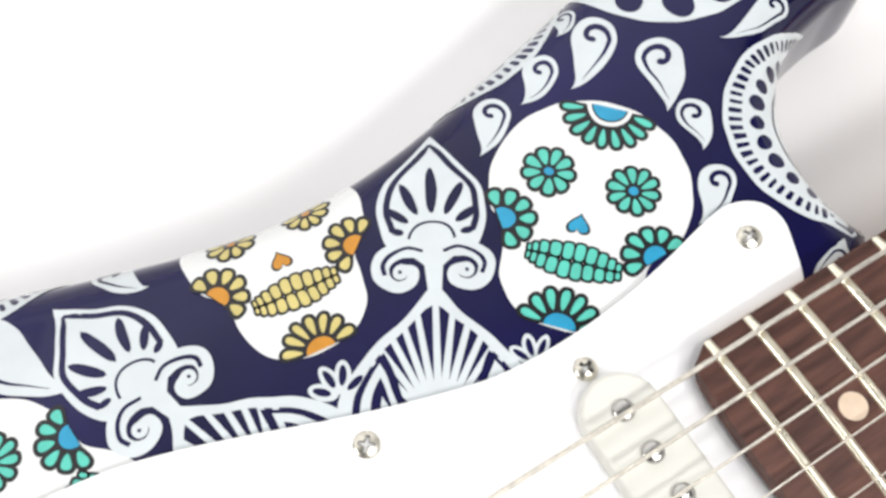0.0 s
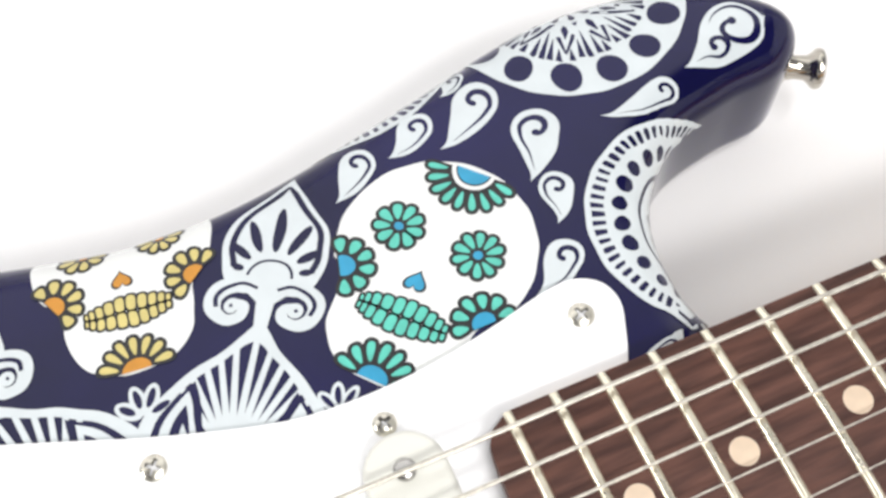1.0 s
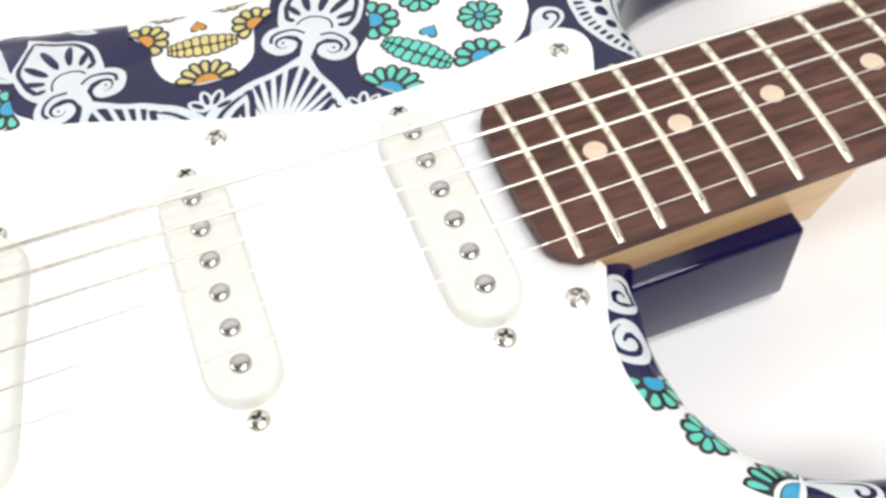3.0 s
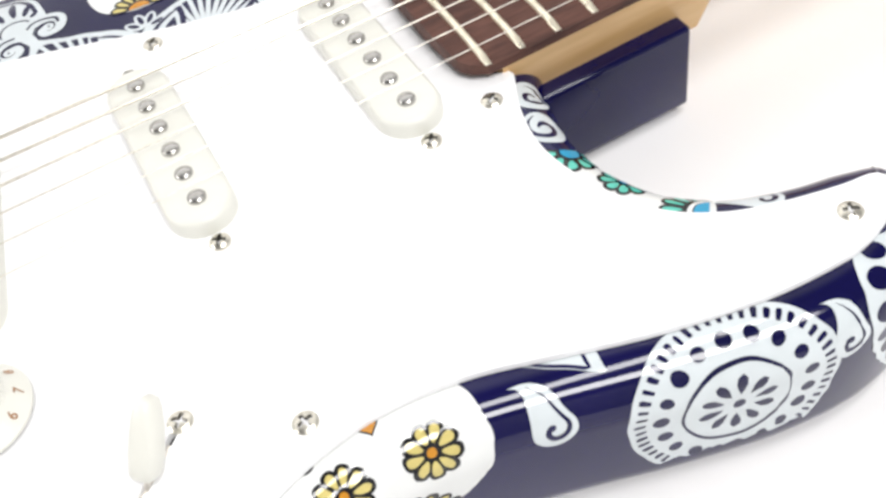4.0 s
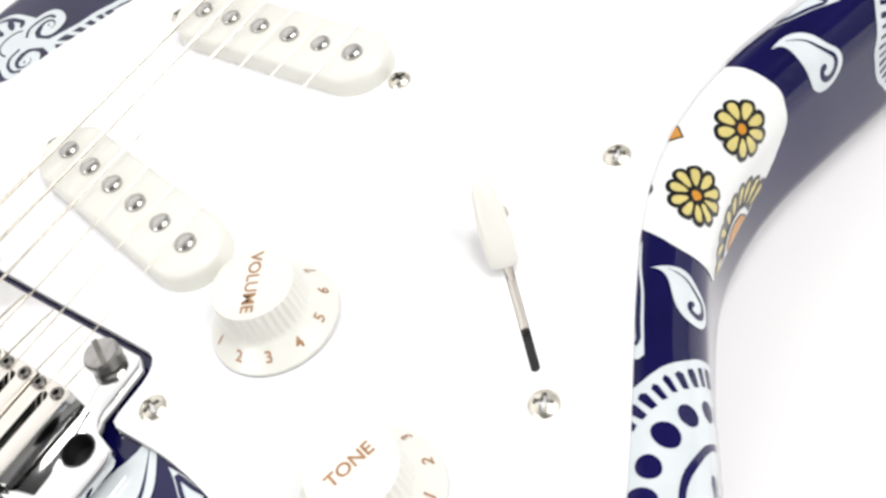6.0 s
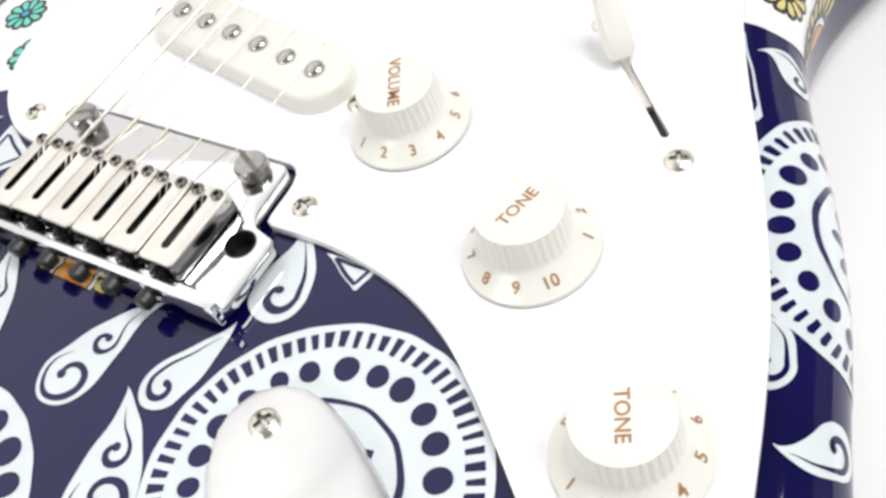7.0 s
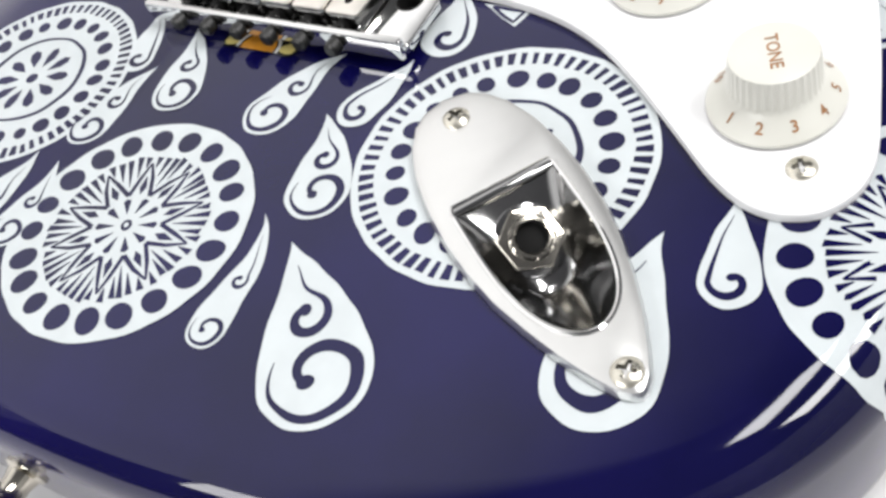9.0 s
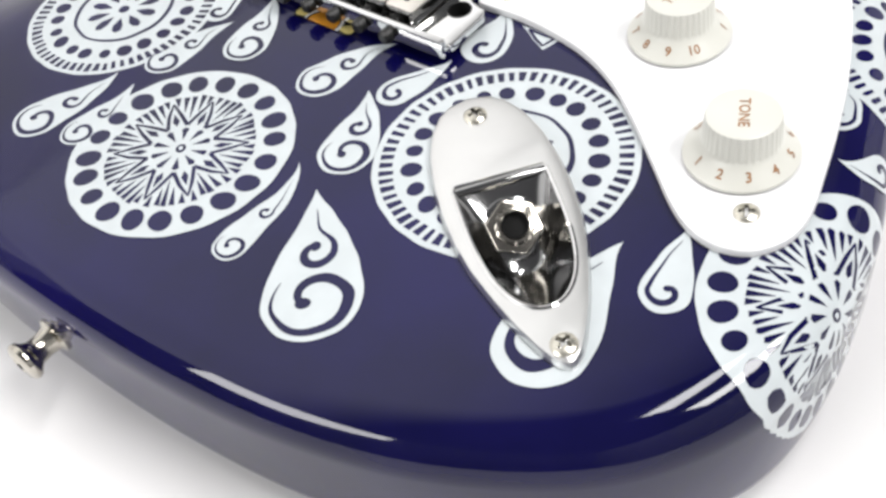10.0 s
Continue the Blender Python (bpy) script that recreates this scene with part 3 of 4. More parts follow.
def skull(x, y, turn, S, colour, core, cheeks=(1, 1), name="skull_motif"):
    """A white rounded form with flowers, a small heart and a toothed bar; x, y is the middle of its upper round."""
    m = Motif(x, y, turn, S)
    jaw = bez((-0.84, -0.50), (-0.70, -0.66), (-0.68, -0.92), (-0.63, -1.16), (-0.48, -1.36), (-0.24, -1.48), (0.0, -1.51), (0.24, -1.48), (0.48, -1.36), (0.63, -1.16), (0.68, -0.92), (0.70, -0.66), (0.84, -0.50), n=60)
    m.fill(np.vstack([arc(0, 0, 1, -28, 208, 56)[:], jaw]), P_, 0)
    bloom = "outlined painted flower"
    f = m.over()
    flower(f, 0, 0.95, 0.50, 9, colour, P_, 184, 356, core_r=0.46)
    f.fill(arc(0, 0.95, 0.185, 184, 356, 20), K_, 5)
    f.fill(arc(0, 0.95, 0.17, 184, 356, 20), core, 6)
    f.done("flower_motif", bloom)
    for sx, k in ((-0.44, 9), (0.41, 10)):
        f = m.over()
        flower(f, sx, 0.08, 0.275, k, colour, core, core_r=0.17)
        f.done("flower_motif", bloom)
    f = m.over()
    for g, c, lay in ((0.035, K_, 1), (0.0, core, 2)):
        t = np.linspace(0, 2 * math.pi, 28, endpoint=False)
        hx, hy = 16 * np.sin(t) ** 3, 13 * np.cos(t) - 5 * np.cos(2 * t) - 2 * np.cos(3 * t) - np.cos(4 * t)
        f.fill(np.c_[hx, -hy] * (0.0062 + g * 0.045) + np.array([-0.03, -0.42]), c, lay)
    f.done("heart_motif", "small upturned painted heart")
    base, m = m, m.over()
    # toothed bar: two rows of bulging cells with a scalloped rim, thin at its ends
    t = np.linspace(0, 2 * math.pi, 20, endpoint=False)
    ring = np.c_[np.sign(np.cos(t)) * np.abs(np.cos(t)) ** 0.65, np.sign(np.sin(t)) * np.abs(np.sin(t)) ** 0.65]
    cuts = np.array([-0.47, -0.42, -0.35, -0.255, -0.14, -0.02, 0.10, 0.21, 0.31, 0.395, 0.46])
    for i, (c0, c1) in enumerate(zip(cuts, cuts[1:])):
        u, half = (c0 + c1) / 2, (c1 - c0) / 2
        h = 0.035 + 0.155 * max(0.0, 1 - (u / 0.50) ** 2) ** 0.8
        for sg in (1, -1):
            o = np.array([u, -0.80 + sg * h * 0.5])
            m.fill(ring * (half + 0.014, h * 0.5 + 0.016) + o, K_, 1 + 0.25 * (i % 2))
            m.fill(ring * (half - 0.011, h * 0.5 - 0.011) + o, colour, 2)
    m.done("toothed_bar_motif", "segmented bar of painted cells")
    m = base
    for shown, args in zip((*cheeks, 1), ((-0.755, -0.53, 0.33, 6, -78, 142, 0.34), (0.74, -0.56, 0.33, 6, 30, 240, 0.34), (0, -1.50, 0.42, 7, 4, 176, 0.36))):
        if not shown:
            continue
        f = m.over()
        flower(f, *args[:4], colour, core, args[4], args[5], core_r=args[6])
        f.done("flower_motif", bloom)
    return m.done(name, "white sugar-skull shape with outlined flowers in place of eyes")


def scroll(m, x, y, r, side, layer=0, white=W_):
    """A white volute with a dark line coiling in it."""
    m.disc(x, y, r, r, white, layer, n=30)
    p = spiral(x, y, 0.78 * r, 0.16 * r, 90, 90 - side * 430, 46)
    m.ribbon(p, taper(len(p), 0.26 * r, 0.2, 0.8), N_, layer + 1)
    m.disc(x, y, 0.15 * r, 0.15 * r, white, layer + 2, n=12)


def spade(x, y, turn, S, name="spade_motif"):
    """A pointed arch on two volutes; x, y is its foot, the tip lies at 1 along its axis."""
    m = Motif(x, y, turn, S)
    m.wide = 1.12
    right = bez((0.0, 1.0), (0.10, 0.84), (0.24, 0.66), (0.275, 0.48), (0.24, 0.30), (0.17, 0.20), n=28)
    left = (right * np.array([-1, 1]))[::-1]
    m.fill(np.vstack([right, left[:-1]]), W_, 0)
    m.ribbon(bez((0.0, 0.92), (0.08, 0.80), (0.20, 0.64), (0.225, 0.48), (0.20, 0.36), n=24), taper(25, 0.032, 0.1)[:len(bez((0.0, 0.92), (0.08, 0.80), (0.20, 0.64), (0.225, 0.48), (0.20, 0.36), n=24))], N_, 1)
    b = bez((0.0, 0.92), (-0.08, 0.80), (-0.20, 0.64), (-0.225, 0.48), (-0.20, 0.36), n=24)
    m.ribbon(b, taper(len(b), 0.032, 0.1), N_, 1)
    for i, (a, l0, l1, w) in enumerate(((90, 0.17, 0.46, 0.030), (66, 0.17, 0.39, 0.027), (114, 0.17, 0.39, 0.027), (42, 0.16, 0.31, 0.025), (138, 0.16, 0.31, 0.025), (18, 0.15, 0.22, 0.020), (162, 0.15, 0.22, 0.020))):
        a = math.radians(a)
        c = np.array([math.cos(a), math.sin(a)])
        p = np.array([0, 0.30]) + c * (l0 + l1) / 2
        m.disc(p[0], p[1], (l1 - l0) / 2, w, N_, 1, turn=a, n=16)
    m.ribbon(arc(0, 0.30, 0.115, 5, 175, 24), 0.014, N_, 1)
    m.fill(np.array([(-0.20, 0.30), (0.20, 0.30), (0.045, 0.15), (0.030, -0.04), (-0.030, -0.04), (-0.045, 0.15)]), W_, 0.2)
    for s in (1, -1):
        hook = bez((s * 0.02, 0.225), (s * 0.12, 0.255), (s * 0.215, 0.225), (s * 0.262, 0.155), (s * 0.245, 0.075), (s * 0.18, 0.030), (s * 0.112, 0.055), (s * 0.10, 0.115), (s * 0.15, 0.135), n=60)
        m.ribbon(hook, np.interp(np.linspace(0, 1, len(hook)), [0, 0.3, 0.6, 1], [0.11, 0.095, 0.072, 0.05]), W_, 0.3 + 0.07 * s)
        m.disc(s * 0.162, 0.118, 0.040, 0.045, W_, 0.85 + 0.05 * s, n=16)
        m.disc(s * 0.166, 0.118, 0.010, 0.011, N_, 1.6, n=10)
        line = bez((s * 0.05, 0.235), (s * 0.13, 0.258), (s * 0.21, 0.222), (s * 0.25, 0.16), (s * 0.238, 0.10), n=22)
        m.ribbon(line, taper(len(line), 0.022, 0.4), N_, 1.2)
    return m.done(name, "white pointed arch motif standing on two painted scrolls")


def dome(x, y, turn, S, wide=1.0, name="fan_leaf_motif"):
    """A pointed leaf with a fan of white rays on navy between two nested side leaves; x, y is the tip, it opens downwards."""
    m = Motif(x, y, turn, S)
    rt = bez((0.0, 0.0), (0.16 * wide, -0.18), (0.40 * wide, -0.38), (0.58 * wide, -0.62), (0.62 * wide, -0.95), n=26)
    lf = (rt * np.array([-1, 1]))[::-1]
    m.fill(np.vstack([rt, lf[:-1]]), W_, 0)

    def edge(yy, inset):
        return max(0.0, float(np.interp(-yy, -rt[:, 1], rt[:, 0])) - inset)

    ys = np.linspace(-0.13, -0.93, 24)
    inner = np.array([(edge(v, 0.075), v) for v in ys])
    inner[0, 0] = 0.0
    m.fill(np.vstack([inner, (inner * np.array([-1, 1]))[::-1][:-1]]), N_, 1)
    o = np.array([0.0, -0.82])
    m.fill([(-0.13, -0.93), (0.13, -0.93), (0.16, -0.80), (0.10, -0.66), (0.0, -0.60), (-0.10, -0.66), (-0.16, -0.80)], W_, 2.65)
    for i in range(-5, 6):
        a = math.radians(90 + i * 8.6)
        c, n = np.array([math.cos(a), math.sin(a)]), np.array([-math.sin(a), math.cos(a)])
        r1 = 0.20
        while r1 < 0.80:
            q = o + c * r1
            if abs(q[0]) > edge(q[1], 0.06) or q[1] > -0.11:
                break
            r1 += 0.01
        m.fill([o + c * 0.16 + n * 0.020, o + c * 0.16 - n * 0.020, o + c * r1 - n * 0.017, o + c * r1 + n * 0.017], W_, 2 + 0.3 * (i % 2))
    for s in (1, -1):
        for layer, (inset, top, low, col) in enumerate(((0.09, -0.40, 0.14, N_), (0.115, -0.46, 0.18, W_), (0.17, -0.54, 0.235, N_), (0.225, -0.64, 0.285, W_)), 3):
            yo = np.linspace(top, -0.93, 12)
            out = [(s * edge(v, inset), v) for v in yo]
            tip = edge(top, inset)
            inn = bez((s * low * wide, -0.93), (s * (low + 0.02) * wide, -0.80), (s * (tip - 0.04), top - 0.09), (s * tip, top), n=10)
            m.fill(out + [tuple(p) for p in inn[:-1]], col, layer)
    return m.done(name, "white fan-shaped leaf with dark painted rays")


def sprig(x, y, turn, S, name="sprig_motif"):
    m = Motif(x, y, turn, S)
    for i, (a, l) in enumerate(((108, 1.0), (70, 1.0), (148, 0.9), (30, 0.9))):
        a = math.radians(a)
        p = np.array([math.cos(a), math.sin(a)]) * l * 0.56
        m.disc(p[0], p[1], l * 0.50, 0.235, W_, 0.35 + 0.2 * i, turn=a, n=18)
        m.disc(p[0] * 1.08, p[1] * 1.08, l * 0.31, 0.105, N_, 1.5 + 0.2 * i, turn=a, n=14)
    return m.done(name, "small white open-leaved sprig")


def art():
    # bass side of the upper bout and horn
    skull(186.3, 74.2, -47, 24.4, TEAL_I, BLUE_I)
    skull(116.5, 106.3, -8, 22.3, YEL_I, ORA_I)
    skull(34.2, 80.5, 49, 24.4, TEAL_I, BLUE_I)
    spade(140.8, 72.0, -30, 42)
    spade(78.3, 76.6, 19, 42)
    dome(77, 80.5, 20, 42, 0.88)
    dome(142, 74, -30, 42, 0.88)
    sprig(110.2, 61.8, -14, 8.0)
    sprig(150.5, 45.2, -36, 7.0)
    for tip, bulb, r, c, b in (((198.0, 99.4), (212.2, 109.0), 5.8, -1, 0.35), ((214.4, 81.6), (222.4, 95.0), 6.1, 1, -0.3), ((185.2, 102.2), (195.0, 108.0), 4.5, -1, 0.35), ((168.4, 95.6), (177.5, 104.0), 4.6, -1, 0.35),
                               ((215.5, 68.2), (219.6, 77.6), 4.3, 1, -0.3), ((202.4, 52.9), (213.2, 59.6), 4.6, -1, 0.4), ((239.0, 92.0), (257.5, 92.0), 4.0, -1, 0.6), ((204.3, 114.6), (209.5, 119.5), 3.4, -1, 0.5)):
        paisley(tip, bulb, r, c, b, 1)
    paisley((265.4, 96.2), (284.0, 102.5), 8.0, -1, 0.3, 3)
    medallion_star(247.6, 131, 33.2, 12.9, dots=14, oval=1.28)
    medallion_ticks(249.2, 56.9, 28.8, reach=15)
    medallion_ticks(184.5, 142.5, 32)
    medallion_ticks(50, 155, 34)
    # behind the bridge
    medallion_star(-90.5, -1.0, 32.4)
    medallion_ticks(-48.8, -81, 34.3)
    medallion_ticks(-55.2, 66.6, 32)
    medallion_star(-48, -171, 31.5)
    for tip, bulb, r, c, b, s in (((-82.6, -45.5), (-109.4, -69.6), 12.3, 1, 0.12, 3), ((-46.6, -32.2), (-68.4, -43.6), 7.9, 1, 0.25, 3), ((-26.8, -26.3), (-50.0, -16.6), 7.1, 1, -0.35, 3), ((-25.2, -45.2), (-43.6, -39.6), 5.4, -1, -0.2, 1),
                                  ((-26.8, 25.0), (-49.2, 15.2), 7.0, 1, 0.3, 3), ((-42.4, 27.5), (-66.2, 33.6), 6.3, 1, -0.2, 3), ((-77.2, -34.2), (-108.0, -39.8), 4.9, 1, 0.9, 3), ((-21.5, 43.5), (-41.0, 36.2), 5.1, 1, 0.4, 1),
                                  ((-57.8, -121.8), (-91.4, -122.6), 11.2, -1, 0.1, 1), ((-46.1, -132.4), (-65.6, -137.4), 5.8, -1, 0.1, 1), ((1.0, -44.5), (-16.4, -50.0), 6.7, 1, 0.3, 1), ((-78.3, 33.9), (-101.0, 32.0), 5.6, 1, 0.4, 3), ((-77, 42.5), (-104, 48.5), 7.6, 1, 0.3, 3)):
        paisley(tip, bulb, r, c, b, s)
    # the treble waist, rim and horn
    medallion_ticks(179.5, -146.5, 26.5, dots=18, ticks=56)
    medallion_ticks(42, -158, 33)
    medallion_star(243, -141, 28)
    skull(106.2, -114.6, 178, 24.0, YEL_I, ORA_I, (0, 1))
    skull(184.8, -83.2, -131, 24.4, TEAL_I, BLUE_I)
    for tip, bulb, r, c, b in (((136.7, -113.2), (141.5, -126.5), 5.2, 1, 0.8), ((205, -132.3), (209, -144), 5.0, 1, 0.8), ((75, -116.6), (73.5, -127.5), 4.4, 1, 0.6), ((-10.2, -151), (-5.5, -161), 5.0, -1, 0.6),
                               ((13, -140), (3.1, -145.5), 4.6, 1, 0.6), ((204, -95), (216, -101), 4.5, 1, 0.5), ((86, 108.5), (80, 119), 5.0, 1, 0.5), ((62, 94.3), (47, 116), 8.0, 1, 0.4), ((4.5, 62.5), (-2.8, 75.0), 4.2, 1, 0.3), ((3.0, 83.3), (3.8, 93.0), 4.0, 1, 0.3), ((-11.5, 71.7), (-9.2, 81.0), 4.0, 1, 0.3), ((215, 27.0), (225, 28.5), 3.0, 1, 0.4)):
        paisley(tip, bulb, r, c, b, 1)
    for p, q, r in (((133, -103.5), (158.3, -114.8), (157.6, -121.5)), ((80, -112), (56.3, -125), (53, -117)), ((-18.7, 55.2), (3.0, 57.5), (-5.0, 41.5)), ((-3.5, -53.9), (-10, -65.5), (-3.5, -67))):
        triangle(p, q, r)
    m = Motif(188, -43, 0, 1)
    scroll(m, 2.5, 6.5, 6.0, 1)
    scroll(m, -1.5, -6.5, 6.4, -1)
    m.done("scroll_motif", "white double scroll beside the neck")
    m = Motif(-30.4, 1.0, -90, 1)
    flower(m, 0, 0, 12.5, 6, Y_, O_, -6, 186, core_r=0.44)
    m.ribbon(arc(0, 0, 6.5, -5, 185, 30), 0.9, P_, 5)
    m.done("flower_motif", "yellow half flower with an orange core under the bridge")


def triangle(a, b, c):
    """A white leaf-like triangle with a dark line inside it."""
    m = Motif()
    p = np.array([a, b, c], float)
    o = p.mean(0)
    m.fill(resample(p, 36), W_, 0)
    k = np.vstack([o + (p - o) * 0.66, o + (p[:1] - o) * 0.66])
    m.ribbon(resample(k, 26, closed=False), 0.9, N_, 1)
    return m.done("leaf_motif", "white pointed leaf with a dark inner line")


TEAL_I, BLUE_I, YEL_I, ORA_I = T_, B_, Y_, O_
art()

# ---------------------------------------------------------------- pickguard
GUARD = smooth_closed([
    (212.2, 27.5), (217.5, 38), (219, 44), (217, 49.5), (211, 52.8), (203, 52.3), (190, 49.5), (175, 47), (159, 46), (144, 46.8), (131, 49.7), (110, 56.5), (90, 64.2),
    (75.5, 69.5), (61, 73.6), (46, 75.6), (32, 75.3), (20, 72), (9, 64), (2, 54.5), (-0.5, 47), (-1.0, 40), (0, 36.5), (8, 36.5), (12.5, 34.5), (13.5, 30),
    (13.5, 0), (13.5, -30), (12.5, -34.5), (8, -36.5), (-1.6, -37), (-2.8, -40), (-2.5, -51), (-4, -64), (-7.4, -77), (-13.2, -89), (-20, -98.5), (-27.5, -107.5), (-36, -117), (-43.5, -125.5), (-48.3, -133),
    (-50, -140), (-48.3, -147), (-44, -151.5), (-38, -154), (-30, -154), (-17, -151), (-3.3, -147.4), (13.7, -142), (32.5, -134.3), (49, -126.5), (68, -117.2), (86, -109.5), (101, -105.6), (116, -104.8), (132, -107.3),
    (148, -112.5), (170, -120), (195, -125.7), (212, -127.2), (223, -126.6), (232, -123.5), (238, -119.5), (240.6, -115), (238.5, -111.5), (230, -110.1), (216.5, -106.5), (204, -101.5), (193.5, -93.5),
    (186.5, -82), (182.3, -69), (181, -57), (183, -45), (187, -35), (189.5, -29.3), (188.5, -27.5), (184.5, -26), (183, -22), (183, 0), (183, 21), (184.5, 25.5), (189, 27), (205, 27),
], 520)
SLOT0, SLOT1 = np.array([70.0, -84.6]), np.array([45.2, -108.8])


def slot_shape(a, b, r):
    d = (b - a) / np.hypot(*(b - a))
    an = math.degrees(math.atan2(d[1], d[0]))
    return np.vstack([arc(*b, r, an - 90, an + 90, 8), arc(*a, r, an + 90, an + 270, 8)])


guard = part("pickguard", slab(GUARD, 45.35, 47.5, 0.5, holes=[slot_shape(SLOT0, SLOT1, 0.95)]), PLASTIC, guitar, "glossy plain white plastic pickguard")


def screw_mesh(R, H, arm=0.15):
    """A domed cross-slotted screw head, its recess darkened by a second material."""
    bm = bmesh.new()
    n, k = 56, 11
    rows = []
    for j in range(k + 1):
        r = R * j / k
        row = []
        for i in range(n if j else 1):
            a = 2 * math.pi * i / n
            x, y = r * math.cos(a), r * math.sin(a)
            z = H * math.sqrt(max(0.0, 1 - (r / R) ** 2 * 0.93))
            if (abs(x) < arm * R and abs(y) < 0.56 * R) or (abs(y) < arm * R and abs(x) < 0.56 * R):
                z -= 0.75 * H + 0.5 * H * (1 - r / R)
            row.append(bm.verts.new((x, y, z)))
        rows.append(row)
    low = [bm.verts.new((R * math.cos(2 * math.pi * i / n), R * math.sin(2 * math.pi * i / n), -0.3)) for i in range(n)]
    rows.append(low)
    for a, b in zip(rows, rows[1:]):
        for i in range(n):
            j = (i + 1) % n
            vs = [a[0], b[i], b[j]] if len(a) == 1 else [a[i], b[i], b[j], a[j]]
            face = bm.faces.new(vs)
            c = face.calc_center_median()
            r = math.hypot(c.x, c.y)
            # the shade in the cross is painted on its sunken faces
            if c.z < H * math.sqrt(max(0.0, 1 - (r / R) ** 2 * 0.93)) - 0.3 * H and r < 0.62 * R:
                face.material_index = 1
    return bm


screw = part("pickguard_screw", screw_mesh(3.0, 1.15), [SCREW, DARKSTEEL_AND_SHADE], guitar, "domed nickel cross-head screw", angle=30)
screw.matrix_basis = put(209.1, 43.5, 47.5, 20)
for x, y, a in ((109.4, 49.1, 50), (7.0, 49.9, 10), (4.1, -43.4, 70), (-38.2, -142.1, 30), (96.2, -98.2, 15), (179, -35.5, 40), (226.2, -117.8, 65), (39.4, -114.2, 22), (72.6, -82.4, 50)):
    again(screw, put(x, y, 47.5, a), guitar)


# ---------------------------------------------------------------- pickups
def stadium(L, W, n=14):
    r = W / 2
    return np.vstack([arc(0, L / 2 - r, r, 0, 180, n), arc(0, -L / 2 + r, r, 180, 360, n)])


def pickup(x, y, z, turn, name="pickup", first=None):
    rim = stadium(70, 18.4)
    bm = bmesh.new()
    n = normals_of(rim)
    rings = []
    for off, h in ((-0.25, -8), (-0.1, 0.0), (0, 3.6), (0.25, 4.5), (0.8, 5.1), (1.6, 5.35)):
        rings.append([bm.verts.new((*p, h)) for p in rim - n * off])
    k = len(rim)
    for a, b in zip(rings, rings[1:]):
        for i in range(k):
            bm.faces.new((a[i], a[(i + 1) % k], b[(i + 1) % k], b[i]))
    bm.faces.new(rings[-1])
    cover = part("pickup", bm, AGED, guitar, "off-white plastic single-coil pickup cover")
    pole0 = None
    for i in range(6):
        py = 26 - 10.4 * i
        if pole0 is None:
            pole0 = part("pole_piece", lathe([(2.5, 0), (2.5, 0.7), (2.35, 1.0), (1.9, 1.3), (1.2, 1.52), (0.6, 1.6), (0, 1.62)], 24), STEEL, cover, "grey steel pole")
            pole0.matrix_basis = put(0, py, 5.3)
        else:
            again(pole0, put(0, py, 5.3 - (0.3 if i in (4,) else 0.0)), cover)
    ps = None
    for sy in (1, -1):
        if ps is None:
            ps = part("pickup_screw", screw_mesh(2.75, 1.5), [SCREW, DARKSTEEL_AND_SHADE], cover, "nickel cross-head screw")
            ps.matrix_basis = put(0, 38.6, 0.2, 25)
        else:
            again(ps, put(0, -38.6, 0.2, 60), cover)
    cover.matrix_basis = put(x, y, z, turn)
    return cover


pickup(158.6, -0.8, 47.5, 0.0)
pickup(98.7, 0, 47.5, 0.0)
pickup(41.5, 0, 47.5, -10.4)


# ---------------------------------------------------------------- neck
def half_width(x):
    return 28.4 + (21.0 - 28.4) * (x - 178) / (648 - 178)


FB_TOP, CAMBER, AHEAD = 54.4, 241.0, 1.3


def board_z(y):
    return FB_TOP - (CAMBER - math.sqrt(CAMBER * CAMBER - y * y))


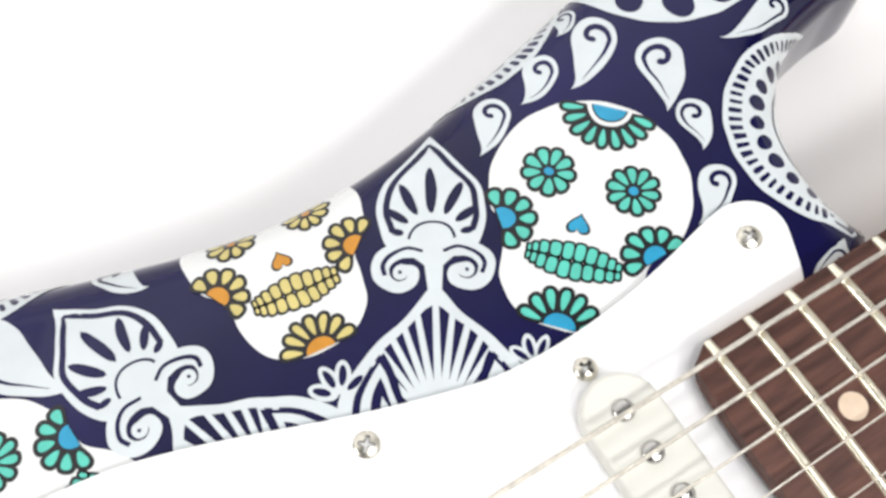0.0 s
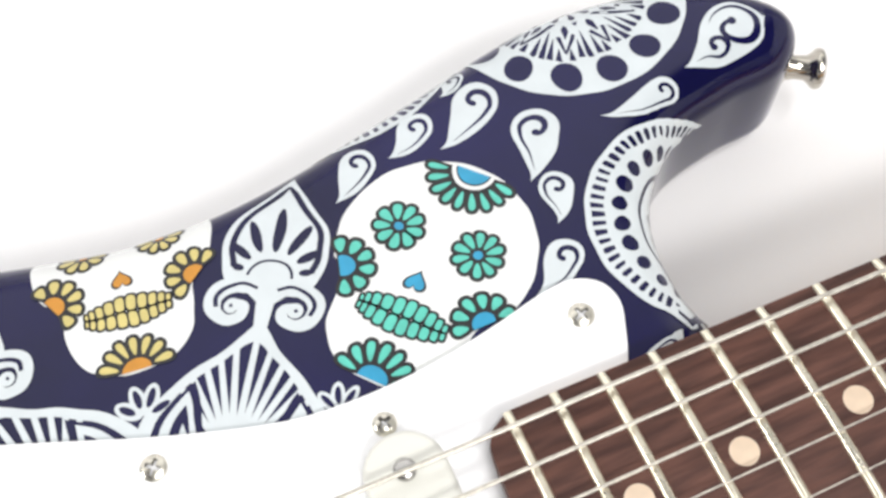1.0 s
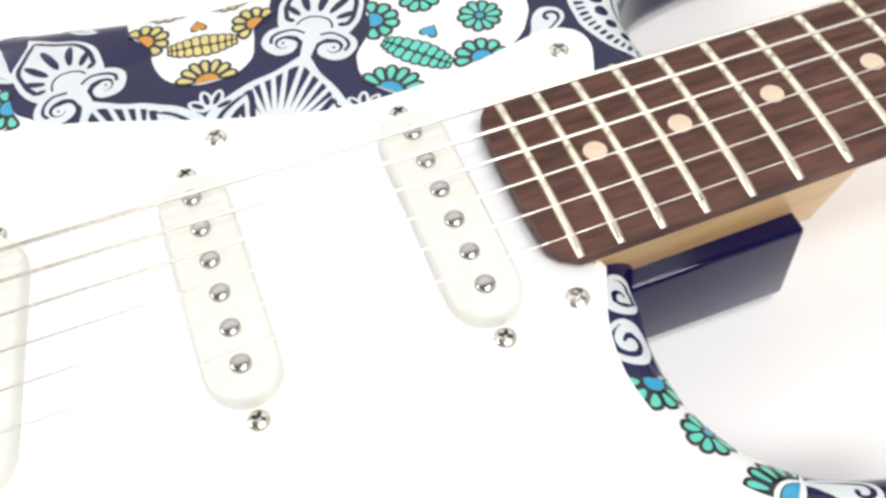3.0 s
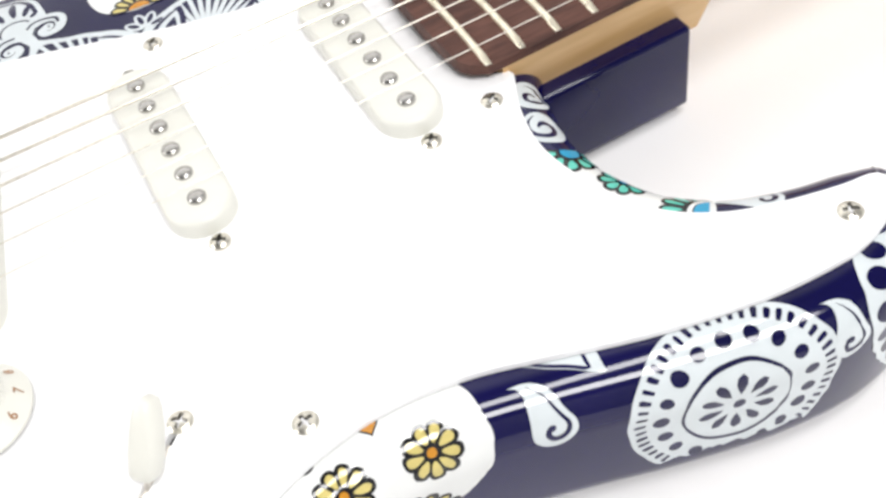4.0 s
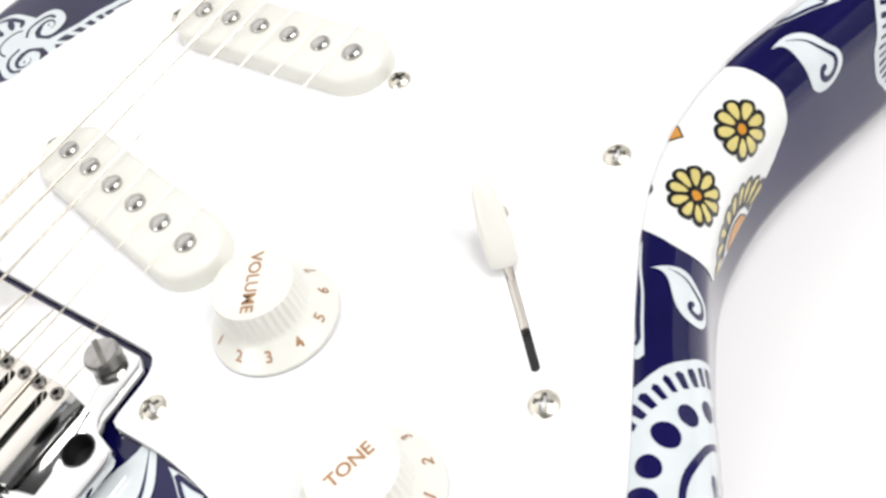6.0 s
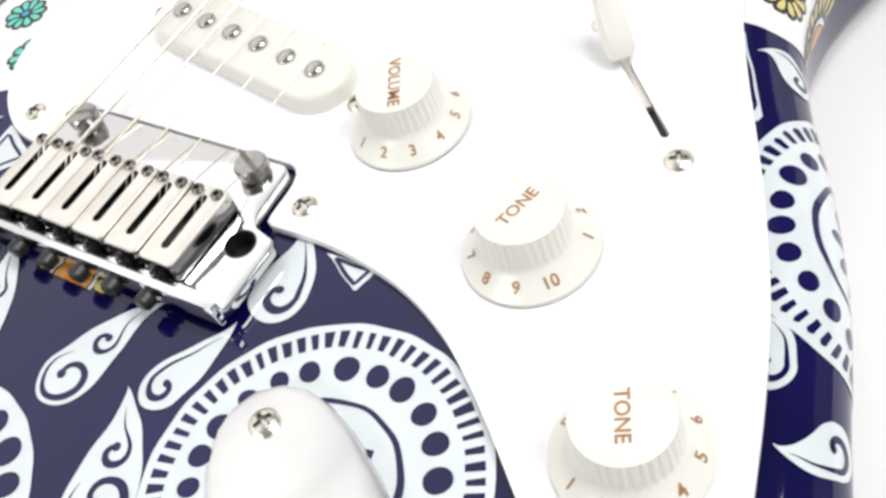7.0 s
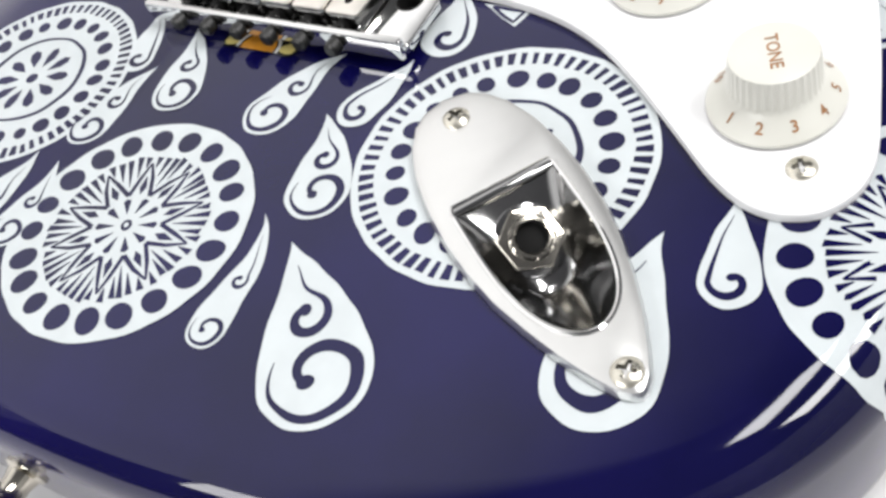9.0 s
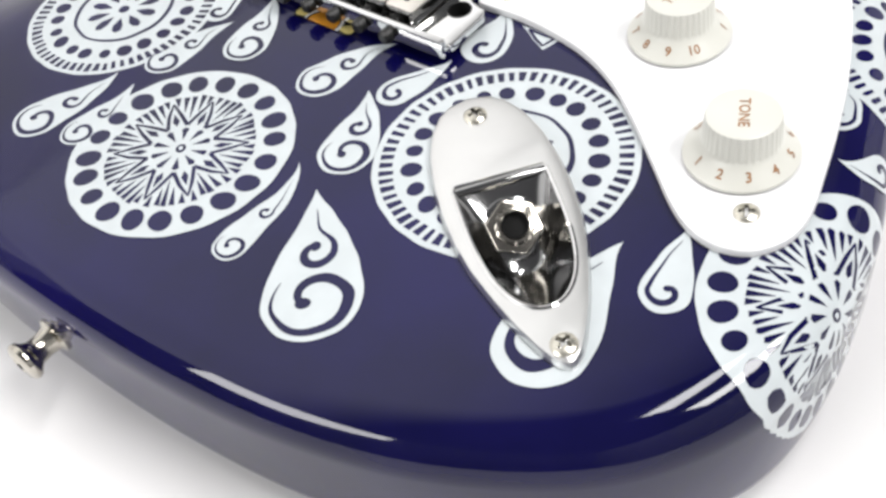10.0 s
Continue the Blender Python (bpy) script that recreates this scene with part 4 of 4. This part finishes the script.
def build_neck():
    # maple shaft
    bm = bmesh.new()
    rows = []
    for x in (187, 192, 205, 225, 245, 256, 266, 280, 300, 400, 500, 600, 655):
        w = half_width(x) - 0.05
        heel = x < 258
        depth = 24 if heel else 20.5 - 4.0 * (1 - math.exp(-(x - 258) / 12)) * 1.0
        row = []
        for i in range(15):
            u = -1 + 2 * i / 14
            if heel:
                y, z = u * w, 49.5 - depth * (1 if abs(u) < 0.999 else 0.0)
                if abs(u) > 0.86 and abs(u) < 0.999:
                    z = 49.5 - depth
                    y = w * math.copysign(1, u)
            else:
                y, z = u * w, 49.5 - depth * (1 - abs(u) ** 3.2)
            row.append(bm.verts.new((x, y, z)))
        rows.append(row)
    for a, b in zip(rows, rows[1:]):
        for i in range(14):
            bm.faces.new((a[i], b[i], b[i + 1], a[i + 1]))
        bm.faces.new((a[0], a[14], b[14], b[0]))
    bm.faces.new(rows[0])
    bm.faces.new(rows[-1])
    neck = part("neck", bm, MAPLE, guitar, "honey-coloured maple neck")
    # headstock blade beyond the nut
    hs = smooth_closed([(652, -21), (665, -24), (690, -33), (720, -40), (735, -42), (760, -38), (800, -30), (830, -18), (838, 0), (828, 20), (800, 30), (740, 27), (690, 26), (660, 22), (652, 21)], 90)
    part("headstock", slab(hs, 36.5, 49.5, 1.0), MAPLE, neck, "plain maple headstock")
    # rosewood board, cambered, with a rounded end
    bm = bmesh.new()
    rows = []
    N = 20
    xs = [0.0] + [2, 6, 12, 22] + list(np.linspace(40, 470, 24))
    for d in xs:
        top, low = [], []
        for i in range(N + 1):
            u = -1 + 2 * i / N
            end = 175.6 + 1.6 * u * u + 6.0 * max(0.0, (abs(u) - 0.72) / 0.28) ** 2.6
            x = end + d * (650 - end) / 470.0 if d else end
            y = u * half_width(x)
            z = board_z(y) - (0.5 if abs(u) > 0.999 else 0.0)
            top.append(bm.verts.new((x, y, z)))
            low.append(bm.verts.new((x, y, 49.5)))
        rows.append((top, low))
    for (a, al), (b, bl) in zip(rows, rows[1:]):
        for i in range(N):
            bm.faces.new((a[i], a[i + 1], b[i + 1], b[i]))
            bm.faces.new((al[i], bl[i], bl[i + 1], al[i + 1]))
        bm.faces.new((a[0], b[0], bl[0], al[0]))
        bm.faces.new((a[N], al[N], bl[N], b[N]))
    for top, low in (rows[0], rows[-1]):
        for i in range(N):
            bm.faces.new((top[i], low[i], low[i + 1], top[i + 1]))
    board = part("fretboard", bm, ROSEWOOD, neck, "dark brown rosewood fretboard", angle=40)
    # frets
    for n in range(1, 23):
        x = AHEAD + 648.0 * 2 ** (-n / 12)
        w = half_width(x) - 0.25
        bm = bmesh.new()
        rings = []
        for i in range(17):
            u = -1 + 2 * i / 16
            y = u * w
            z = board_z(y)
            e = 0.25 if abs(u) > 0.999 else 1.0
            rings.append([bm.verts.new((x + 1.2 * math.cos(a) * (0.75 + 0.25 * e), y, z - 0.05 + 1.2 * e * math.sin(a))) for a in np.linspace(0, math.pi, 7)])
        for a, b in zip(rings, rings[1:]):
            for i in range(6):
                bm.faces.new((a[i], a[i + 1], b[i + 1], b[i]))
        bm.faces.new(rings[0])
        bm.faces.new(rings[-1][::-1])
        part("fret", bm, FRETWIRE, neck)
    # dots
    pos = lambda n: AHEAD + 324.0 * (2 ** (-n / 12) + 2 ** (-(n - 1) / 12))
    for n in (3, 5, 7, 9, 12, 15, 17, 19, 21):
        for y in ((0,) if n != 12 else (8, -8)):
            d = part("fret_marker", lathe([(3.15, -0.5), (3.15, 0.04), (2.0, 0.07), (0, 0.07)], 28), CLAY, neck, "cream dot inlay")
            d.matrix_basis = put(pos(n), y, board_z(y))
    part("nut", block(647, 651, -21, 21, 49.6, 56.2, 0.5), AGED, neck, "off-white nut")
    return neck


build_neck()

# strings
GAUGE = (0.62, 0.50, 0.38, 0.24, 0.19, 0.15)
for i, r in enumerate(GAUGE):
    yb, yn = 26.0 - 10.4 * i, 17.5 - 7.0 * i
    sag = (i - 2.5) ** 2 * 0.17
    zb = 57.6 - sag
    part("string", tube([(-9, yb, zb - 4.5), (-6, yb, zb - 0.7), (-4.5, yb, zb), (150, yb + (yn - yb) * 150 / 648, zb - (zb - 56.7) * 150 / 648), (649, yn, 56.7)], r, 10), STRING, guitar, "wound steel string" if i < 3 else "plain steel string")


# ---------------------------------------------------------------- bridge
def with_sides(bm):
    """The second material on the upright faces, to put dark reflections into their colour."""
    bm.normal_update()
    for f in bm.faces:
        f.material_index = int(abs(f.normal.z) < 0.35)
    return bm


def build_bridge():
    outline = np.array([(-26.5, -44), (-25, -45), (-9, -45), (-7, -43.5), (-5.5, -38), (-3, -36), (9.5, -35.5), (11.5, -33.5), (11.5, 33.5), (9.5, 35.5), (-3, 36), (-25, 37), (-26.5, 37)])
    outline = resample(ccw(outline), 160)
    hole = arc(-10.5, -37.2, 3.4, 0, 345, 24)
    base = part("bridge", slab(outline, 47.4, 49.8, 0.5, holes=[hole]), CHROME, guitar, "polished chrome tremolo bridge")
    part("rear_lip", block(-28.2, -25.9, -45, 39.5, 47.2, 53.2, 0.7), CHROME, base)
    # shallow hole coloured black in place of its shade
    part("arm_socket", lathe([(3.75, 49.78), (3.7, 49.98), (3.35, 49.9), (3.2, 45.5), (0, 45.5)], 28, m=Matrix.Translation((-10.5, -37.2, 0))), BLACK, base, "tremolo arm hole, blackened for the shade in it")
    for sy in (1, -1):
        p = part("pivot_post", lathe([(3.2, 45.4), (3.0, 50.6), (3.8, 50.8), (3.9, 53.0), (3.5, 53.6), (0, 53.6)], 30), POST, base, "grey slotted pivot post")
        p.matrix_basis = put(7.2, 28 * sy, 0)
        # dark strip laid on the head in place of the slot's shade
        part("slot", block(-0.6, 0.6, -3.9, 3.9, 53.2, 53.68, 0), DARKSTEEL_AND_SHADE, p).matrix_basis = put(0, 0, 0, 25 * sy)
    zs = (0, 0.45, 0.75, 0.75, 0.45, 0)
    for i in range(6):
        y = 26.0 - 10.4 * i
        t = 55.6 + zs[i]
        # block saddle with a slot in its top
        hw = 4.95
        sl = slot_shape(np.array([-6.2, y]), np.array([-19.0, y]), 1.15)
        sh = np.vstack([arc(-3.2, y + hw - 0.8, 0.8, 0, 90, 4), arc(-22.8, y + hw - 0.8, 0.8, 90, 180, 4), arc(-22.8, y - hw + 0.8, 0.8, 180, 270, 4), arc(-3.2, y - hw + 0.8, 0.8, 270, 360, 4)])
        s = part("saddle", with_sides(slab(resample(sh, 60), 50.4, t, 0.55, holes=[sl])), [NICKEL, CHROME_DARKENED], base, "satin nickel block saddle, polished sides darkened for their reflections")
        # a dark block stands in for the shade under the saddle
        part("saddle_foot", block(-20.5, -3.4, y - 4.2, y + 4.2, 49.85, 51.0, 0.3), DARKSTEEL_AND_SHADE, s, "saddle underside, darkened for the shade there")
        for dy in (-2.9, 2.9):
            g = part("height_screw", lathe([(1.45, 50.0), (1.45, t + 0.5), (1.2, t + 0.8), (0.7, t + 0.8), (0.65, t), (0, t)], 16, m=Matrix.Translation((-4.3, y + dy, 0))), DARKSTEEL_AND_SHADE, s, "small dark grub screw")
        part("length_screw", tube([(-30.0, y, 50.3), (-21.5, y, 51.6)], 1.3, 10), BLACK, s, "dark screw with a spring")
        bm = bmesh.new()
        for c in range(6):
            x = -25.2 + c * 0.72
            lathe([(1.5, -0.2), (2.0, 0), (1.5, 0.2)], 12, bm, Matrix.Translation((x, y, 51.7)) @ Matrix.Rotation(math.pi / 2, 4, "Y"))
        part("spring", bm, BLACK, s, "black coil spring")
        part("screw_head", lathe([(0, -2.2), (1.4, -2.2), (2.1, -1.6), (2.2, 0.6), (1.6, 1.1), (0, 1.1)], 18, m=Matrix.Translation((-29.6, y, 50.2)) @ Matrix.Rotation(math.pi / 2, 4, "Y")), BLACK, s, "black screw head")
    return base


build_bridge()


# ---------------------------------------------------------------- jack plate
def build_jack():
    ax = JACK[2]
    S_ = np.array([-8.5, -7.2, -4.0, 2.0, 10, 20, 30, 40, 50, 60, 68, 75, 79.5, 81.6, 82.2])
    W_h = np.array([0, 5.5, 9.3, 12.6, 15.0, 16.3, 16.6, 16.0, 14.4, 11.6, 8.9, 5.9, 3.6, 1.6, 0])
    s = np.r_[np.linspace(-8.5, -2, 14), np.linspace(0, 74, 34), np.linspace(75, 82.2, 14)]
    w = np.interp(s, S_, W_h)
    plate2d = np.vstack([np.c_[s, w], np.c_[s, -w][-2:0:-1]])
    cs = 1 - (1 - np.linspace(0, 1, 40)) ** 1.3
    cup_s, cup_w = cup_outline()
    cup2d = np.vstack([np.c_[cup_s, cup_w], np.c_[cup_s, -cup_w][-2::-1]])
    cup2d = ccw(cup2d)
    bm = slab(plate2d, -0.75, 2.0, 1.9, holes=[cup2d])
    plate = part("jack_plate", bm, SATIN, guitar, "satin chrome boat-shaped jack plate", angle=40)
    plate.matrix_basis = put(-42.7, -67.4, 46.05, ax)
    # dished cup, a slanted wall that holds the socket and a scoop rising to the tip
    bm = bmesh.new()
    rows = []
    M = 36
    for k, u in enumerate(cs):
        # a slanting flat wall for the socket, then a scoop that rises to the tip
        rise = min(1.0, u / 0.46)
        depth = 14.5 * (rise if u < 0.46 else math.sqrt(max(0.0, 1 - ((u - 0.46) / 0.54) ** 2.2)))
        power = 4.2 - 1.8 * min(1.0, u / 0.5)
        row = []
        for i in range(M + 1):
            v = -1 + 2 * i / M
            row.append(bm.verts.new((cup_s[k], v * cup_w[k], 2.02 - depth * (1 - abs(v) ** power))))
        rows.append(row)
    for a, b in zip(rows, rows[1:]):
        for i in range(M):
            bm.faces.new((a[i], b[i], b[i + 1], a[i + 1]))
    # the cup's dark reflections are painted in by its tint, lip and washer too
    cup = part("socket_cup", bm, CUP_DARKENED, plate, "chrome dished cup, darkened for its dark reflections", angle=60)
    rim = np.vstack([cup2d, cup2d[:1]])
    part("cup_rim", tube([(x, y, 1.7) for x, y in rim], 0.7, 8), CHROME, plate)
    w0 = cup_w[1]
    part("cup_lip", lathe([(0, -w0 - 0.9), (0.9, -w0 - 0.6), (1.3, -w0 + 0.4), (1.35, 0), (1.3, w0 - 0.4), (0.9, w0 + 0.6), (0, w0 + 0.9)], 20, m=Matrix.Translation((24.6, 0, 1.0)) @ Matrix.Rotation(math.pi / 2, 4, "X")), CUP_DARKENED, plate, "rounded chrome lip of the cup, darkened like it")
    tilt = Matrix.Translation((34.6, 0, -5.6)) @ Matrix.Rotation(math.radians(34), 4, "Y")
    hexr = [(7.3 * math.cos(math.radians(60 * i + 10)), 7.3 * math.sin(math.radians(60 * i + 10))) for i in range(6)]
    bm = slab(resample(np.array(hexr), 60), 0, 2.6, 0.5)
    bm.transform(tilt)
    part("socket_nut", bm, NUT, plate, "chrome hexagon nut")
    part("washer", lathe([(8.3, -1.2), (8.3, -0.3), (7.7, 0.1), (4.0, 0.1)], 40, m=tilt), CUP_DARKENED, plate, "round chrome washer, darkened like the cup")
    part("socket_collar", lathe([(4.9, 2.5), (4.9, 3.2), (4.65, 3.4), (4.9, 3.6), (4.65, 3.9), (4.85, 4.2), (4.4, 4.9), (3.7, 5.0), (3.3, 4.6), (3.2, -4), (0, -4)], 36, m=tilt), NUT, plate, "threaded nickel collar")
    # a shallow black plug paints the depth's shade
    part("socket_hole", lathe([(3.28, 4.75), (3.15, 4.2), (3.15, 2.85), (0, 2.85)], 30, m=tilt), VOID, plate, "socket opening, plugged black for the shade in it")
    for x, a in ((0.0, 15), (77.2, 40)):
        sc = part("plate_screw", screw_mesh(3.1, 1.3), [SCREW, DARKSTEEL_AND_SHADE], plate, "domed nickel cross-head screw", angle=30)
        sc.matrix_basis = put(x, 0, 2.0, a)


build_jack()


# ---------------------------------------------------------------- knobs and switch
def text_mesh(body_text, size):
    cu = bpy.data.curves.new("print", "FONT")
    cu.body, cu.size, cu.align_x, cu.align_y = body_text, size, "CENTER", "CENTER"
    cu.offset = 0.014 * size
    cu.resolution_u = 3
    ob = bpy.data.objects.new("print", cu)
    scene.collection.objects.link(ob)
    bpy.context.view_layer.update()
    me = bpy.data.meshes.new_from_object(ob.evaluated_get(bpy.context.evaluated_depsgraph_get()))
    bpy.data.objects.remove(ob)
    bpy.data.curves.remove(cu)
    bm = bmesh.new()
    bm.from_mesh(me)
    bpy.data.meshes.remove(me)
    return bm


def knob(x, y, word, a1, text_turn):
    bm = bmesh.new()
    n = 144
    prof = [(13.7, 0.4), (13.75, 1.2), (13.2, 1.75), (12.0, 2.87), (10.9, 3.88), (9.75, 4.95), (9.35, 5.6), (9.25, 6.2), (8.9, 12.2), (8.65, 12.8), (8.1, 13.05), (0, 13.15)]
    rings = []
    for j, (r, z) in enumerate(prof):
        if r == 0:
            rings.append([bm.verts.new((0, 0, z))])
            continue
        ring = []
        for i in range(n):
            a = 2 * math.pi * i / n
            rr = r - (0.28 if (7 <= j <= 8 and i % 4 in (0, 1)) else 0.0)
            ring.append(bm.verts.new((rr * math.cos(a), rr * math.sin(a), z)))
        rings.append(ring)
    for a, b in zip(rings, rings[1:]):
        for i in range(n):
            j = (i + 1) % n
            bm.faces.new((a[i], a[j], b[0]) if len(b) == 1 else (a[i], a[j], b[j], b[i]))
    kb = part("control_knob", bm, AGED, guitar, "off-white ribbed plastic %s knob with gold numbers" % word.lower(), angle=25)
    kb.matrix_basis = put(x, y, 47.6)
    for k in range(10):
        a = math.radians(a1 + 33 * k)
        t = text_mesh(str(k + 1), 3.4)
        # each number lies on the slope of the skirt, its foot outwards
        m = Matrix.Rotation(a, 4, "Z") @ Matrix.Translation((11.6, 0, 3.43)) @ Matrix.Rotation(math.radians(42.8), 4, "Y") @ Matrix.Rotation(math.pi / 2, 4, "Z")
        t.transform(m)
        part("number", t, GOLD, kb, "gold printed number", smooth=False)
    t = text_mesh(word, 3.6 if len(word) < 6 else 3.75)
    t.transform(Matrix.Translation((0, 0, 13.22)) @ Matrix.Rotation(math.radians(text_turn), 4, "Z"))
    part("word", t, GOLD, kb, "gold printed word", smooth=False)
    return kb


knob(32.1, -54.1, "VOLUME", 153, 211)
knob(10.1, -96.4, "TONE", 292, -15)
knob(-21.9, -131.9, "TONE", 150, 206)


def build_switch():
    d = (SLOT1 - SLOT0) / np.hypot(*(SLOT1 - SLOT0))
    sw = part("selector_switch", tube([(*(SLOT0 + d * 2), 45.9), (*(SLOT1 - d * 9.5), 45.9)], 1.0, 8), NICKEL, guitar, "five-way selector switch with a white tip")
    bm = bmesh.new()
    rows = []
    base, top = Vector((62.0, -92.2, 49.2)), Vector((70.2, -84.2, 63.0))
    up = (top - base).normalized()
    side = up.cross(Vector((d[0], d[1], 0))).normalized()
    fwd = side.cross(up)
    for u, a, b in ((0, 2.4, 2.6), (0.05, 3.0, 3.2), (0.3, 3.3, 3.6), (0.6, 3.0, 3.5), (0.85, 2.4, 3.2), (0.96, 1.7, 2.6), (1.0, 0.9, 1.6)):
        c = base.lerp(top, u)
        rows.append([bm.verts.new(c + side * a * math.copysign(abs(math.cos(t)) ** 0.6, math.cos(t)) + fwd * b * math.copysign(abs(math.sin(t)) ** 0.6, math.sin(t))) for t in np.linspace(0, 2 * math.pi, 24, endpoint=False)])
    for a, b in zip(rows, rows[1:]):
        for i in range(24):
            bm.faces.new((a[i], a[(i + 1) % 24], b[(i + 1) % 24], b[i]))
    bm.faces.new(rows[0])
    bm.faces.new(rows[-1])
    part("switch_tip", bm, AGED, sw, "cream-white plastic lever tip", angle=50)
    # black strip on the body, standing in for the shaded cavity below the slot
    part("slot_shadow_plate", slab(slot_shape(SLOT0 - d, SLOT1 + d, 2.2), 45.12, 45.3, 0.05), BLACK, sw, "black strip added for the shade inside the switch slot")
    part("lever", tube([(60.0, -94.5, 44.0), (63.0, -91.3, 51.0)], 0.8, 8), NICKEL, sw)


build_switch()


# ---------------------------------------------------------------- strap buttons
def strap_button(x, y, z, turn):
    m = Matrix.Rotation(math.radians(turn), 4, "Z") @ Matrix.Rotation(math.pi / 2, 4, "Y")
    b = part("strap_button", lathe([(5.4, -1.0), (5.4, 0.6), (4.0, 1.4), (3.4, 4.0), (3.6, 7.0), (4.6, 8.4), (5.6, 9.2), (5.9, 10.2), (5.6, 11.2), (4.4, 11.9), (2.4, 12.1), (2.2, 11.6), (0, 11.5)], 30, m=m), NUT, guitar, "shiny nickel strap button")
    b.matrix_basis = put(x, y, z)


strap_button(302.8, 99.2, 21, -30)
strap_button(-146, 0, 23, 180)
